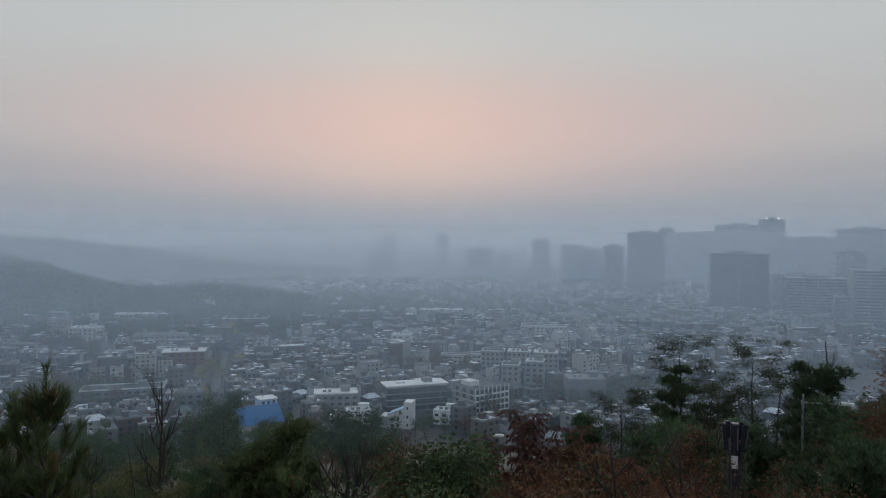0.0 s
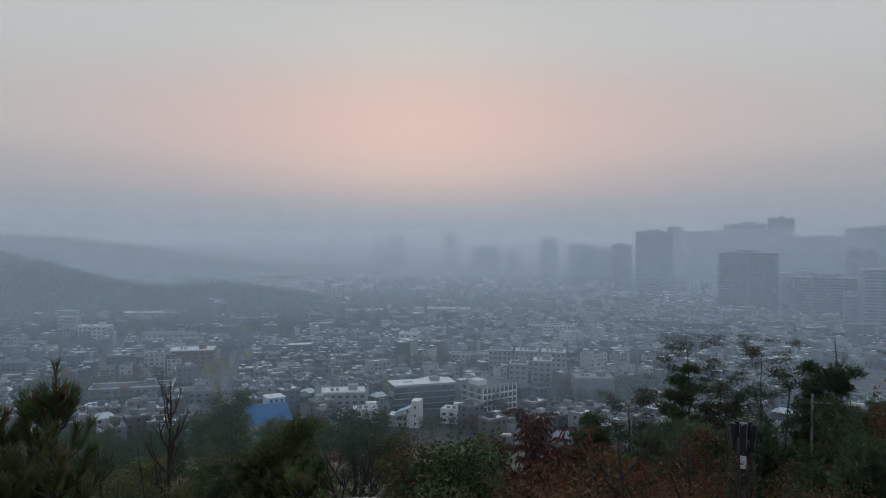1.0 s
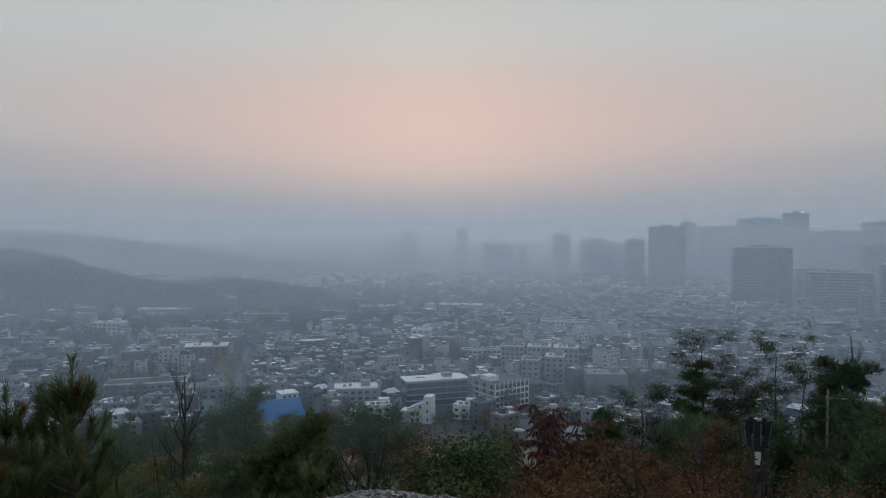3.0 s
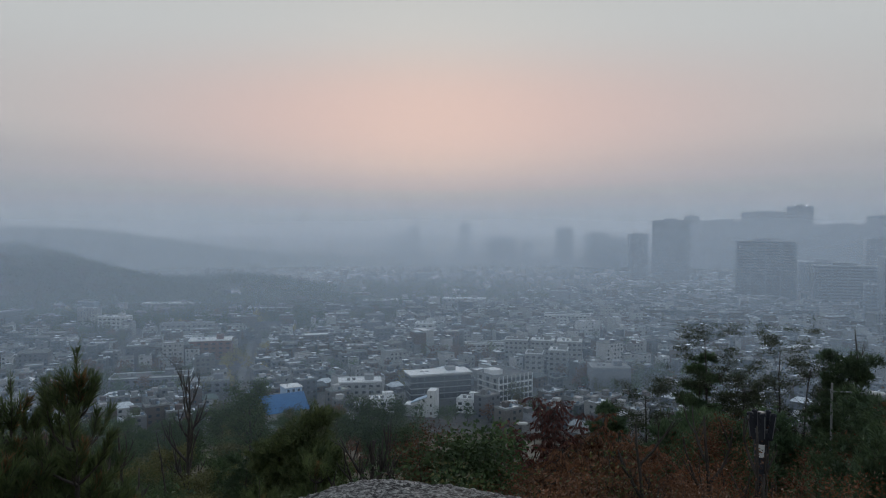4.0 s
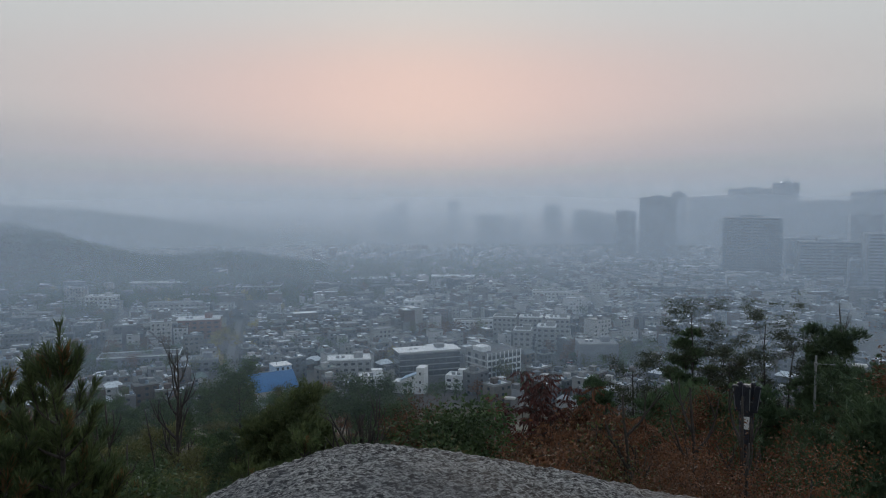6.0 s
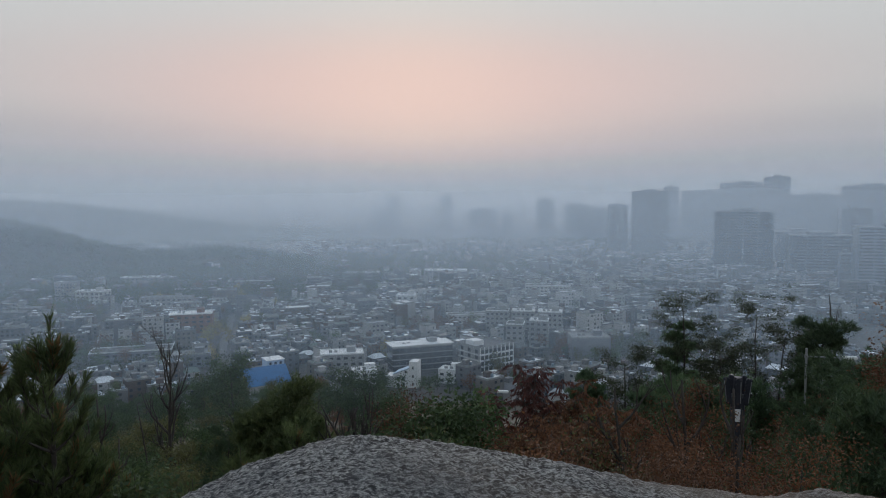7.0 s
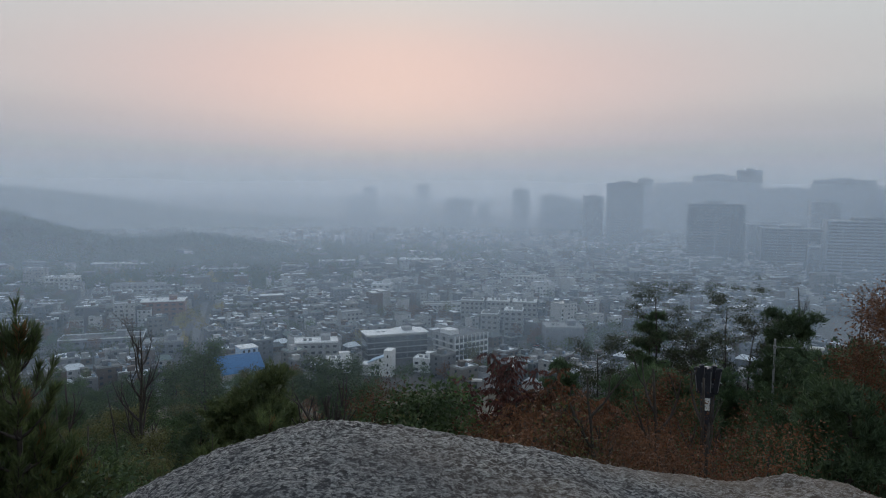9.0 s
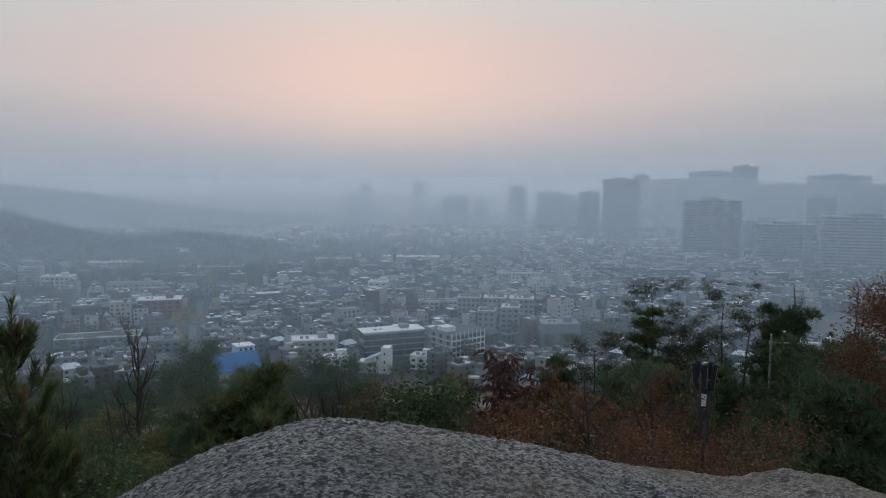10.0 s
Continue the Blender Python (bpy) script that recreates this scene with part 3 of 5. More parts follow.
def tower_house():
    """White modern house with a slim stair tower."""
    e = new("white_tower_house")
    part("wall", box(-5.5, -4, -1, 3, 5, 7.5), WHITE, e)
    part("wall", box(-9.5, -3, -1, -5.5, 4, 6.0), PALE_WALL, e)
    bm = bmesh.new()
    v = [bm.verts.new(p) for p in ((-5.8, -4.3, 7.5), (3.2, -4.3, 11.2), (3.2, 5.3, 11.2), (-5.8, 5.3, 7.5), (-5.8, -4.3, 7.1), (3.2, -4.3, 10.7), (3.2, 5.3, 10.7), (-5.8, 5.3, 7.1))]
    for f in ((0, 1, 2, 3), (7, 6, 5, 4), (0, 4, 5, 1), (1, 5, 6, 2), (2, 6, 7, 3), (3, 7, 4, 0)):
        bm.faces.new([v[i] for i in f])
    part("roof", bm, PALE_BLUE, e)
    bm = bmesh.new()
    v = [bm.verts.new(p) for p in ((-5.5, -4, 7.5), (3, -4, 7.5), (3, -4, 10.9), (-5.5, 4.8, 7.5), (3, 4.8, 7.5), (3, 4.8, 10.9))]
    for f in ((0, 1, 2), (5, 4, 3), (1, 4, 5, 2)):
        bm.faces.new([v[i] for i in f])
    part("gable_wall", bm, WHITE, e)
    part("stair_tower", box(3.0, -3.6, -1, 7.2, 3.5, 14.2), WHITE, e)
    part("flat_roof", box(-9.8, -3.3, 6.0, -5.5, 4.3, 6.25), WHITE, e)
    for x, z, w, h in ((-3.5, 1, 1.2, 1.8), (-0.5, 1, 1.2, 1.8), (-3.5, 4.3, 1.2, 1.8), (-0.5, 4.3, 1.2, 1.8), (0.8, 8.2, 1.0, 1.2)):
        part("window", box(x, -4.06, z, x + w, -3.9, z + h), GLASS, e)
    for z in (2, 6, 10.4):
        part("window", box(4.6, -3.66, z, 5.4, -3.5, z + 1.4), GLASS, e)
    tagged(e, "white modern house with sloping roof and slim stair tower", "house")
    e.matrix_basis = pose(-10, 368, 0, 0, 0, -16)


def blue_building():
    """Workshop with a bright blue sheet roof and a pale blue stair block."""
    e = new("blue_roof_building")
    part("wall", box(-11, -9, -1, 11, 9, 5.6), PALE_WALL, e)
    bm = bmesh.new()
    v = [bm.verts.new(p) for p in ((-11.6, -9.8, 5.3), (11.6, -9.8, 5.3), (11.6, 0, 12.6), (-11.6, 0, 12.6), (11.6, 9.8, 5.3), (-11.6, 9.8, 5.3))]
    for f in ((0, 1, 2, 3), (3, 2, 4, 5), (0, 3, 5), (1, 4, 2), (0, 5, 4, 1)):
        bm.faces.new([v[i] for i in f])
    roof = part("roof", bm, BLUE_ROOF, e)
    for k in range(17):
        x = -11.2 + 1.4 * k
        bm = bmesh.new()
        v = [bm.verts.new(p) for p in ((x, -9.85, 5.34), (x + .1, -9.85, 5.34), (x + .1, 0, 12.66), (x, 0, 12.66), (x, -9.85, 5.46), (x + .1, -9.85, 5.46), (x + .1, 0, 12.78), (x, 0, 12.78))]
        for f in ((4, 5, 6, 7), (0, 4, 7, 3), (1, 2, 6, 5), (0, 1, 5, 4)):
            bm.faces.new([v[i] for i in f])
        part("seam", bm, BLUE_ROOF, roof)
    part("stair_block", box(3, 3, 0, 12, 12, 14.2), PALE_BLUE, e)
    part("stair_roof", box(2.7, 2.7, 14.2, 12.3, 12.3, 14.5), WHITE, e)
    bm = bmesh.new()
    bmesh.ops.create_cone(bm, cap_ends=True, segments=8, radius1=.12, radius2=.08, depth=6, matrix=pose(5, 6, 17.4))
    part("pipe", bm, STEEL, e)
    for k in range(3):
        part("window", box(4 + 2.7 * k, 2.95, 12, 5.2 + 2.7 * k, 3.1, 13.4), GLASS, e)
    tagged(e, "workshop with a bright blue metal roof and pale stair block", "building")
    e.matrix_basis = pose(-82, 364, 0, 0, 0, 30)


def road_strip():
    d = (ROAD_B - ROAD_A).normalized()
    n = Vector((-d.y, d.x)) * 2.6
    bm = bmesh.new()
    steps = 14
    rows = []
    for k in range(steps + 1):
        p = ROAD_A.lerp(ROAD_B, k / steps)
        rows.append([bm.verts.new((*(p + o), max(ground_z(*(p + o)), 0) + 0.12)) for o in (-n, n)])
    for a, b in zip(rows, rows[1:]):
        bm.faces.new((a[0], a[1], b[1], b[0]))
    tagged(part("road", bm, ROAD), "pale grey town street between houses", "road", kind="structure")


def tower_block(x, y, w, h, rng):
    e = new("tower_block")
    d = max(18, w * rng.uniform(.3, .5))
    part("wall", box(-w / 2, -d / 2, -1, w / 2, d / 2, h), TOWER, e)
    part("roof", box(-w / 2 + .5, -d / 2 + .5, h, w / 2 - .5, d / 2 - .5, h + .3), CONCRETE, e)
    part("plant_room", box(-w * .2, -d * .3, h + .3, w * .15, d * .3, h + 3.5), TOWER, e)
    n = max(4, min(24, int(h / 3.4)))
    for s in range(n):
        z = s * h / n
        part("window_band", box(-w / 2 + 1, -d / 2 - .15, z + 1.0, w / 2 - 1, -d / 2, z + 2.5), GLASS, e)
    for k in range(max(2, int(w / 14)) + 1):
        xx = -w / 2 + k * w / max(2, int(w / 14))
        part("pier", box(xx - .6, -d / 2 - .5, 0, xx + .6, -d / 2, h), TOWER, e)
    if h > 125:
        for k in (-.2, .25):
            bm = bmesh.new()
            bmesh.ops.create_icosphere(bm, subdivisions=1, radius=0.9, matrix=pose(w * k, -d / 2, h + 1.2))
            part("roof_light", bm, ROOF_LIGHT, e, "small white roof light")
    tagged(e, "tall grey tower block dimmed by the morning mist", "tower block", group="hazy skyline towers")
    e.matrix_basis = pose(x, y, ground_z(x, y), 0, 0, rng.uniform(-12, 6) - math.degrees(math.atan2(x, y)) * .6)


# x, y, width, height
TOWERS = [
    (634, 1288, 42, 126), (674, 1506, 100, 118), (590, 1513, 92, 100), (373, 1185, 58, 101), (454, 1324, 26, 109), (286, 1335, 46, 77),
    (319, 1184, 30, 79), (331, 1357, 44, 67), (248, 1479, 33, 85), (124, 1525, 56, 64), (181, 1557, 21, 53), (392, 876, 66, 76),
    (793, 1433, 124, 92), (760, 1206, 96, 109), (559, 924, 35, 78), (504, 746, 89, 62), (786, 1116, 96, 92), (408, 688, 11, 40),
    (490, 929, 69, 48), (462, 830, 67, 49), (-108, 1897, 56, 63), (-83, 1998, 34, 84), (66, 2099, 33, 90),
]

for row in TABLE:
    big_building(*row)
corner_building()
tower_house()
blue_building()
road_strip()
for x, y, w, h in TOWERS:
    tower_block(x, y, w, h, CITY)
    CLEAR.append((x, y, w * .6 + 5))


def scatter_houses():
    styles = [town_house(w, d, n, s, CITY) for w, d, n, s in (
        (8, 7, 2, "flat"), (9, 7, 3, "flat"), (7, 7, 3, "balcony"), (10, 8, 3, "balcony"), (8, 7, 1, "hip"), (9, 7, 2, "hip"), (11, 8, 4, "flat"), (6, 6, 2, "flat"))]
    used = [0] * len(styles)
    mass = Mass()
    y = 336.0
    near = 0
    while y < 1950:
        gap = 9.6 if y < 900 else 14.5
        half = 0.70 * y + 20
        x = -half
        while x < half:
            px, py = x + CITY.uniform(-2, 2), y + CITY.uniform(-2.5, 2.5)
            x += gap * CITY.uniform(0.85, 1.45)
            green_belt = (py > 640 and px < -.16 * py) or (830 < py < 1150 and px < .16 * py)
            if ground_z(px, py) > 5 or CITY.random() < (0.85 if green_belt else 0.1) or near_road(px, py):
                continue
            u, v = px * math.cos(.3) + py * math.sin(.3), py * math.cos(.3) - px * math.sin(.3)
            if u % 74 < 8 or v % 96 < 8 or noise.noise((px * .008, py * .008, 7)) < -.33:
                continue
            if any(math.hypot(px - a, py - b) < c for a, b, c in CLEAR):
                continue
            turn = street_turn(px, py) + CITY.choice((0, 0, 0, math.pi / 2)) + CITY.uniform(-.08, .08)
            if near < 215 and abs(px) < 0.64 * py:
                k = CITY.randrange(len(styles))
                m = pose(px, py, ground_z(px, py), 0, 0, math.degrees(turn))
                if used[k]:
                    ob = copy_thing(styles[k], m)
                else:
                    ob = styles[k]
                    ob.matrix_basis = m
                used[k] += 1
                kind = ("two-storey house with flat roof", "three-storey house with flat roof", "narrow house with balconies", "three-storey house with balconies",
                        "single-storey house with hipped roof", "two-storey house with hipped roof", "four-storey house with flat roof", "small house with flat roof")[k]
                tagged(ob, "plain " + kind + " in the crowded town", "house", group="town houses")
                near += 1
            else:
                far_house(mass, px, py, turn, CITY)
        y += gap * 1.02
    ob = mass.make("distant_town_houses", [WALLS, ROOFS, GLASS, CONCRETE])
    tagged(ob, "crowded grey and brick low-rise town houses with pale flat roofs", "houses", kind="stuff")


scatter_houses()


def parked_car():
    e = new("parked_car")
    bm = box(-2.2, -.88, .35, 2.2, .88, .95)
    bmesh.ops.bevel(bm, geom=bm.edges[:], offset=.14, segments=2, affect="EDGES")
    part("body", bm, CAR_PAINT, e)
    bm = bmesh.new()
    v = [bm.verts.new(p) for p in ((-1.7, -.78, .93), (1.2, -.78, .93), (1.2, .78, .93), (-1.7, .78, .93), (-1.2, -.65, 1.48), (.5, -.65, 1.48), (.5, .65, 1.48), (-1.2, .65, 1.48))]
    for f in ((0, 1, 5, 4), (1, 2, 6, 5), (2, 3, 7, 6), (3, 0, 4, 7)):
        bm.faces.new([v[i] for i in f])
    part("window_band", bm, GLASS, e)
    bm = box(-1.25, -.68, 1.47, .55, .68, 1.53)
    part("car_roof", bm, CAR_PAINT, e)
    for x in (-1.35, 1.35):
        for y in (-.86, .86):
            bm = bmesh.new()
            bmesh.ops.create_cone(bm, cap_ends=True, segments=12, radius1=.32, radius2=.32, depth=.2, matrix=pose(x, y, .32, 90))
            part("wheel", bm, RUBBER, e)
    return e


def park_cars():
    first = parked_car()
    k = 0
    for x, y, turn in ((82, 428, 60), (85, 433, 58), (88, 438, 62), (91, 443, 60), (94, 448, 61), (97, 453, 60), (88, 426, 58), (101, 452, 60), (62, 398, 30), (68, 396, 100), (72, 402, 20)):
        m = pose(x, y, ground_z(x, y) + .02, 0, 0, turn)
        if k:
            ob = copy_thing(first, m)
        else:
            ob = first
            ob.matrix_basis = m
        k += 1
        tagged(ob, "small parked car on the town street", "car", group="parked cars")


def signal():
    e = new("traffic_signal")
    bm = bmesh.new()
    bmesh.ops.create_cone(bm, cap_ends=True, segments=8, radius1=.12, radius2=.1, depth=7, matrix=pose(0, 0, 3.5))
    part("pole", bm, STEEL, e)
    part("signal_head", box(-.9, -.2, 6.4, .9, .2, 7.1), PLASTIC, e)
    bm = bmesh.new()
    bmesh.ops.create_icosphere(bm, subdivisions=2, radius=.45, matrix=pose(-.4, -.4, 6.75))
    part("red_lens", bm, RED_LIGHT, e, "lit red signal lens")
    tagged(e, "traffic signal with a lit red lens", "traffic light")
    e.matrix_basis = pose(-352, 1010, ground_z(-352, 1010))


park_cars()
signal()

# ---------------------------------------------------------------- trees
LEAF = random.Random(5)
NP = np.random.RandomState(7)


def tube_mesh(name, lines, sides=5):
    """Tapered tubes along polylines: (points, first radius, last radius)."""
    verts, faces = [], []
    for pts, r0, r1 in lines:
        base = len(verts)
        n = len(pts)
        for i, p in enumerate(pts):
            a, b = Vector(pts[max(0, i - 1)]), Vector(pts[min(n - 1, i + 1)])
            t = (b - a).normalized()
            u = t.orthogonal().normalized()
            v = t.cross(u)
            r = r0 + (r1 - r0) * i / (n - 1)
            for k in range(sides):
                ang = 2 * math.pi * k / sides
                verts.append(Vector(p) + (u * math.cos(ang) + v * math.sin(ang)) * r)
        for i in range(n - 1):
            for k in range(sides):
                a, b = base + i * sides + k, base + i * sides + (k + 1) % sides
                faces.append((a, b, b + sides, a + sides))
        faces.append(tuple(base + (n - 1) * sides + k for k in range(sides)))
    return raw_mesh(name, verts, faces, True)


def leaf_mesh(name, centres, along, length, width):
    """Pointed leaves: a bent diamond for each centre, lying along its direction."""
    n = len(centres)
    along = along / (np.linalg.norm(along, axis=1, keepdims=True) + 1e-9)
    side = np.cross(along, NP.normal(size=(n, 3)))
    side /= np.linalg.norm(side, axis=1, keepdims=True) + 1e-9
    length = np.broadcast_to(np.asarray(length, float), (n,)) * NP.uniform(.7, 1.3, n)
    width = np.broadcast_to(np.asarray(width, float), (n,)) * NP.uniform(.7, 1.3, n)
    a = centres
    d = centres + along * length[:, None]
    m = centres + along * (length * .45)[:, None]
    b, c = m + side * (width / 2)[:, None], m - side * (width / 2)[:, None]
    verts = np.stack([a, b, d, c], 1).reshape(-1, 3)
    me = bpy.data.meshes.new(name)
    me.vertices.add(4 * n)
    me.vertices.foreach_set("co", verts.ravel())
    me.loops.add(4 * n)
    me.loops.foreach_set("vertex_index", np.arange(4 * n, dtype=np.int32))
    me.polygons.add(n)
    me.polygons.foreach_set("loop_start", np.arange(0, 4 * n, 4, dtype=np.int32))
    me.update(calc_edges=True)
    return me


def crooked(rng, a, d, length, n, bend, up=0.0):
    pts, p, d = [Vector(a)], Vector(a), Vector(d).normalized()
    for _ in range(n):
        d = (d + Vector((rng.uniform(-bend, bend), rng.uniform(-bend, bend), rng.uniform(-bend, bend) + up))).normalized()
        p = p + d * (length / n)
        pts.append(p.copy())
    return pts


def skeleton_of(rng, h, spread, limbs, first, rise, twigs, r0, bend=.16, taper=True):
    """Trunk, limbs and twigs. Returns tubes and the outer points with their directions."""
    trunk = crooked(rng, (0, 0, -0.6), (0, 0, 1), h * .93 + .6, 9, .07, .03)
    lean = trunk[-1].copy()
    for k, p in enumerate(trunk):
        p.x -= lean.x * k / 9
        p.y -= lean.y * k / 9
    lines, tips = [(trunk, r0, r0 * .25)], [(trunk[-1], Vector((0, 0, 1)))]
    for i in range(limbs):
        f = first + (1 - first) * (i + rng.random() * .6) / limbs
        q = f * 9
        k = min(8, int(q))
        p = trunk[k].lerp(trunk[k + 1], q - k)
        a = i * 2.4 + rng.uniform(-.4, .4)
        reach = spread * (1.15 - .75 * f if taper else 1 - .35 * abs(f - .6)) * rng.uniform(.75, 1.15)
        d = Vector((math.cos(a), math.sin(a), rise * rng.uniform(.6, 1.4)))
        limb = crooked(rng, p, d, reach, 5, bend, .05)
        r = r0 * (1 - f * .75) * .5
        lines.append((limb, r, r * .3))
        tips.append((limb[-1], limb[-1] - limb[-2]))
        for t in range(twigs):
            j = rng.choice((2, 3, 4))
            dd = (limb[j + 1] - limb[j]).normalized() + Vector((rng.uniform(-1, 1), rng.uniform(-1, 1), rng.uniform(-.2, .9)))
            tw = crooked(rng, limb[j], dd, reach * rng.uniform(.3, .55), 3, bend, .06)
            lines.append((tw, r * .4, r * .12))
            tips.append((tw[-1], tw[-1] - tw[-2]))
            tips.append((tw[1], tw[2] - tw[1]))
    return lines, tips


def broad_tree(name, h, spread, mat, seed, leaves=2200, leaf=.2, limbs=13, twigs=4, clump=.45, first=.3, r0=.14, gap=0.0, bark=None, flat=.65):
    rng = random.Random(seed)
    e = new(name)
    lines, tips = skeleton_of(rng, h, spread, limbs, first, .55, twigs, r0, .2, False)
    mesh_part("trunk", tube_mesh("trunk", lines), bark or BARK, e)
    tips = [t for t in tips if rng.random() >= gap]
    pos = np.array([t[0] for t in tips])
    pick = NP.randint(0, len(pos), leaves)
    jit = NP.normal(size=(leaves, 3)) * np.array([1, 1, flat]) * clump
    c = pos[pick] + jit
    al = jit + NP.normal(size=(leaves, 3)) * clump * .8 + np.array([0, 0, -.15 * clump])
    mesh_part("crown", leaf_mesh("crown", c, al, leaf, leaf * .55), mat, e)
    return e


def pine_tree(name, h, spread, seed, tufts=420, blade=.22, per=16, first=.25, mat=None, r0=.13, limbs=22, taper=True):
    """Needles in flat pads round the ends of the limbs."""
    rng = random.Random(seed)
    e = new(name)
    lines, tips = skeleton_of(rng, h, spread, limbs, first, .18, 4, r0, .16, taper)
    mesh_part("trunk", tube_mesh("trunk", lines), BARK, e)
    pos, dr = np.array([t[0] for t in tips]), np.array([t[1] for t in tips])
    dr = dr / np.linalg.norm(dr, axis=1, keepdims=True)
    pick = NP.randint(0, len(pos), tufts)
    c = pos[pick] + NP.normal(size=(tufts, 3)) * np.array([.14, .14, .065]) * spread
    axis = dr[pick] * .7 + np.array([0, 0, .6]) + NP.normal(size=(tufts, 3)) * .35
    c = np.repeat(c, per, 0)
    al = np.repeat(axis, per, 0) + NP.normal(size=(tufts * per, 3)) * .6
    c = c + NP.normal(size=c.shape) * blade * .15
    mesh_part("crown", leaf_mesh("crown", c, al, blade, blade * .16), mat or NEEDLE, e)
    return e


def near_pine(name, h, spread, seed, whorls=9, needles=110, bare=.1):
    """Pine seen close by: whorls of upswept limbs whose ends carry upright brushes of long needles."""
    rng = random.Random(seed)
    e = new(name)
    trunk = crooked(rng, (0, 0, -.5), (0, 0, 1), h + .2, 9, .05, .05)
    end = trunk[-1].copy()
    for k, p in enumerate(trunk):
        p.x -= end.x * k / 9
        p.y -= end.y * k / 9
    lines, shoots = [(trunk, .05, .012)], [(trunk[-1] - Vector((0, 0, .12)), Vector((0, 0, 1)), .46)]
    shoots += [(trunk[-1] - Vector((0, 0, .16)), Vector((math.cos(a), math.sin(a), 1.9)), .3) for a in (.3, 1.5, 2.8, 4.1, 5.3)]
    for i in range(whorls):
        f = bare + (.93 - bare) * i / (whorls - 1)
        q = f * 9
        k = min(8, int(q))
        p = trunk[k].lerp(trunk[k + 1], q - k)
        for b in range(4):
            a = b * 1.571 + i * .7 + rng.uniform(-.35, .35)
            reach = spread * (1.12 - .86 * f) * rng.uniform(.7, 1.2)
            limb = crooked(rng, p, (math.cos(a), math.sin(a), rng.uniform(.1, .5)), reach, 4, .14, .13)
            lines.append((limb, .016, .007))
            shoots.append((limb[-1], (limb[-1] - limb[-2]).normalized() + Vector((0, 0, .7)), rng.uniform(.2, .3)))
            for t in range(3 if reach > .3 else 1):
                j = rng.choice((1, 2, 3))
                q0 = limb[j].lerp(limb[j + 1], rng.random())
                d = (limb[j + 1] - limb[j]).normalized() * .7 + Vector((rng.uniform(-.9, .9), rng.uniform(-.9, .9), rng.uniform(.2, .9)))
                tw = crooked(rng, q0, d, reach * rng.uniform(.15, .35), 2, .1, .15)
                lines.append((tw, .008, .005))
                shoots.append((tw[-1], (tw[-1] - tw[-2]).normalized() + Vector((0, 0, .6)), rng.uniform(.13, .25)))
    pos, dr = [], []
    for q, d, ln in shoots:
        d = d.normalized()
        lines.append(([q, q + d * ln * .5, q + d * ln], .007, .004))
        u = np.array(d.orthogonal().normalized())
        v = np.cross(np.array(d), u)
        ang = NP.uniform(0, 2 * math.pi, needles)
        s = NP.uniform(-.1, 1, needles)
        pos.append(np.array(q)[None] + np.array(d)[None] * (s * ln)[:, None])
        dr.append(np.array(d)[None] * NP.uniform(.75, 1.2, needles)[:, None] + (np.cos(ang)[:, None] * u + np.sin(ang)[:, None] * v) * NP.uniform(.3, .75, needles)[:, None])
    mesh_part("trunk", tube_mesh("trunk", lines), BARK, e)
    mesh_part("crown", leaf_mesh("crown", np.concatenate(pos), np.concatenate(dr), .115, .009), NEAR_NEEDLE, e)
    dry = [k for k in range(len(shoots)) if k % 17 == 5]
    mesh_part("dry_needle_tuft", leaf_mesh("dry_needle_tuft", np.concatenate([pos[k] for k in dry]) + .008, np.concatenate([dr[k] for k in dry]), .11, .010), DRY_NEEDLE, e, "dry brown needles")
    return e


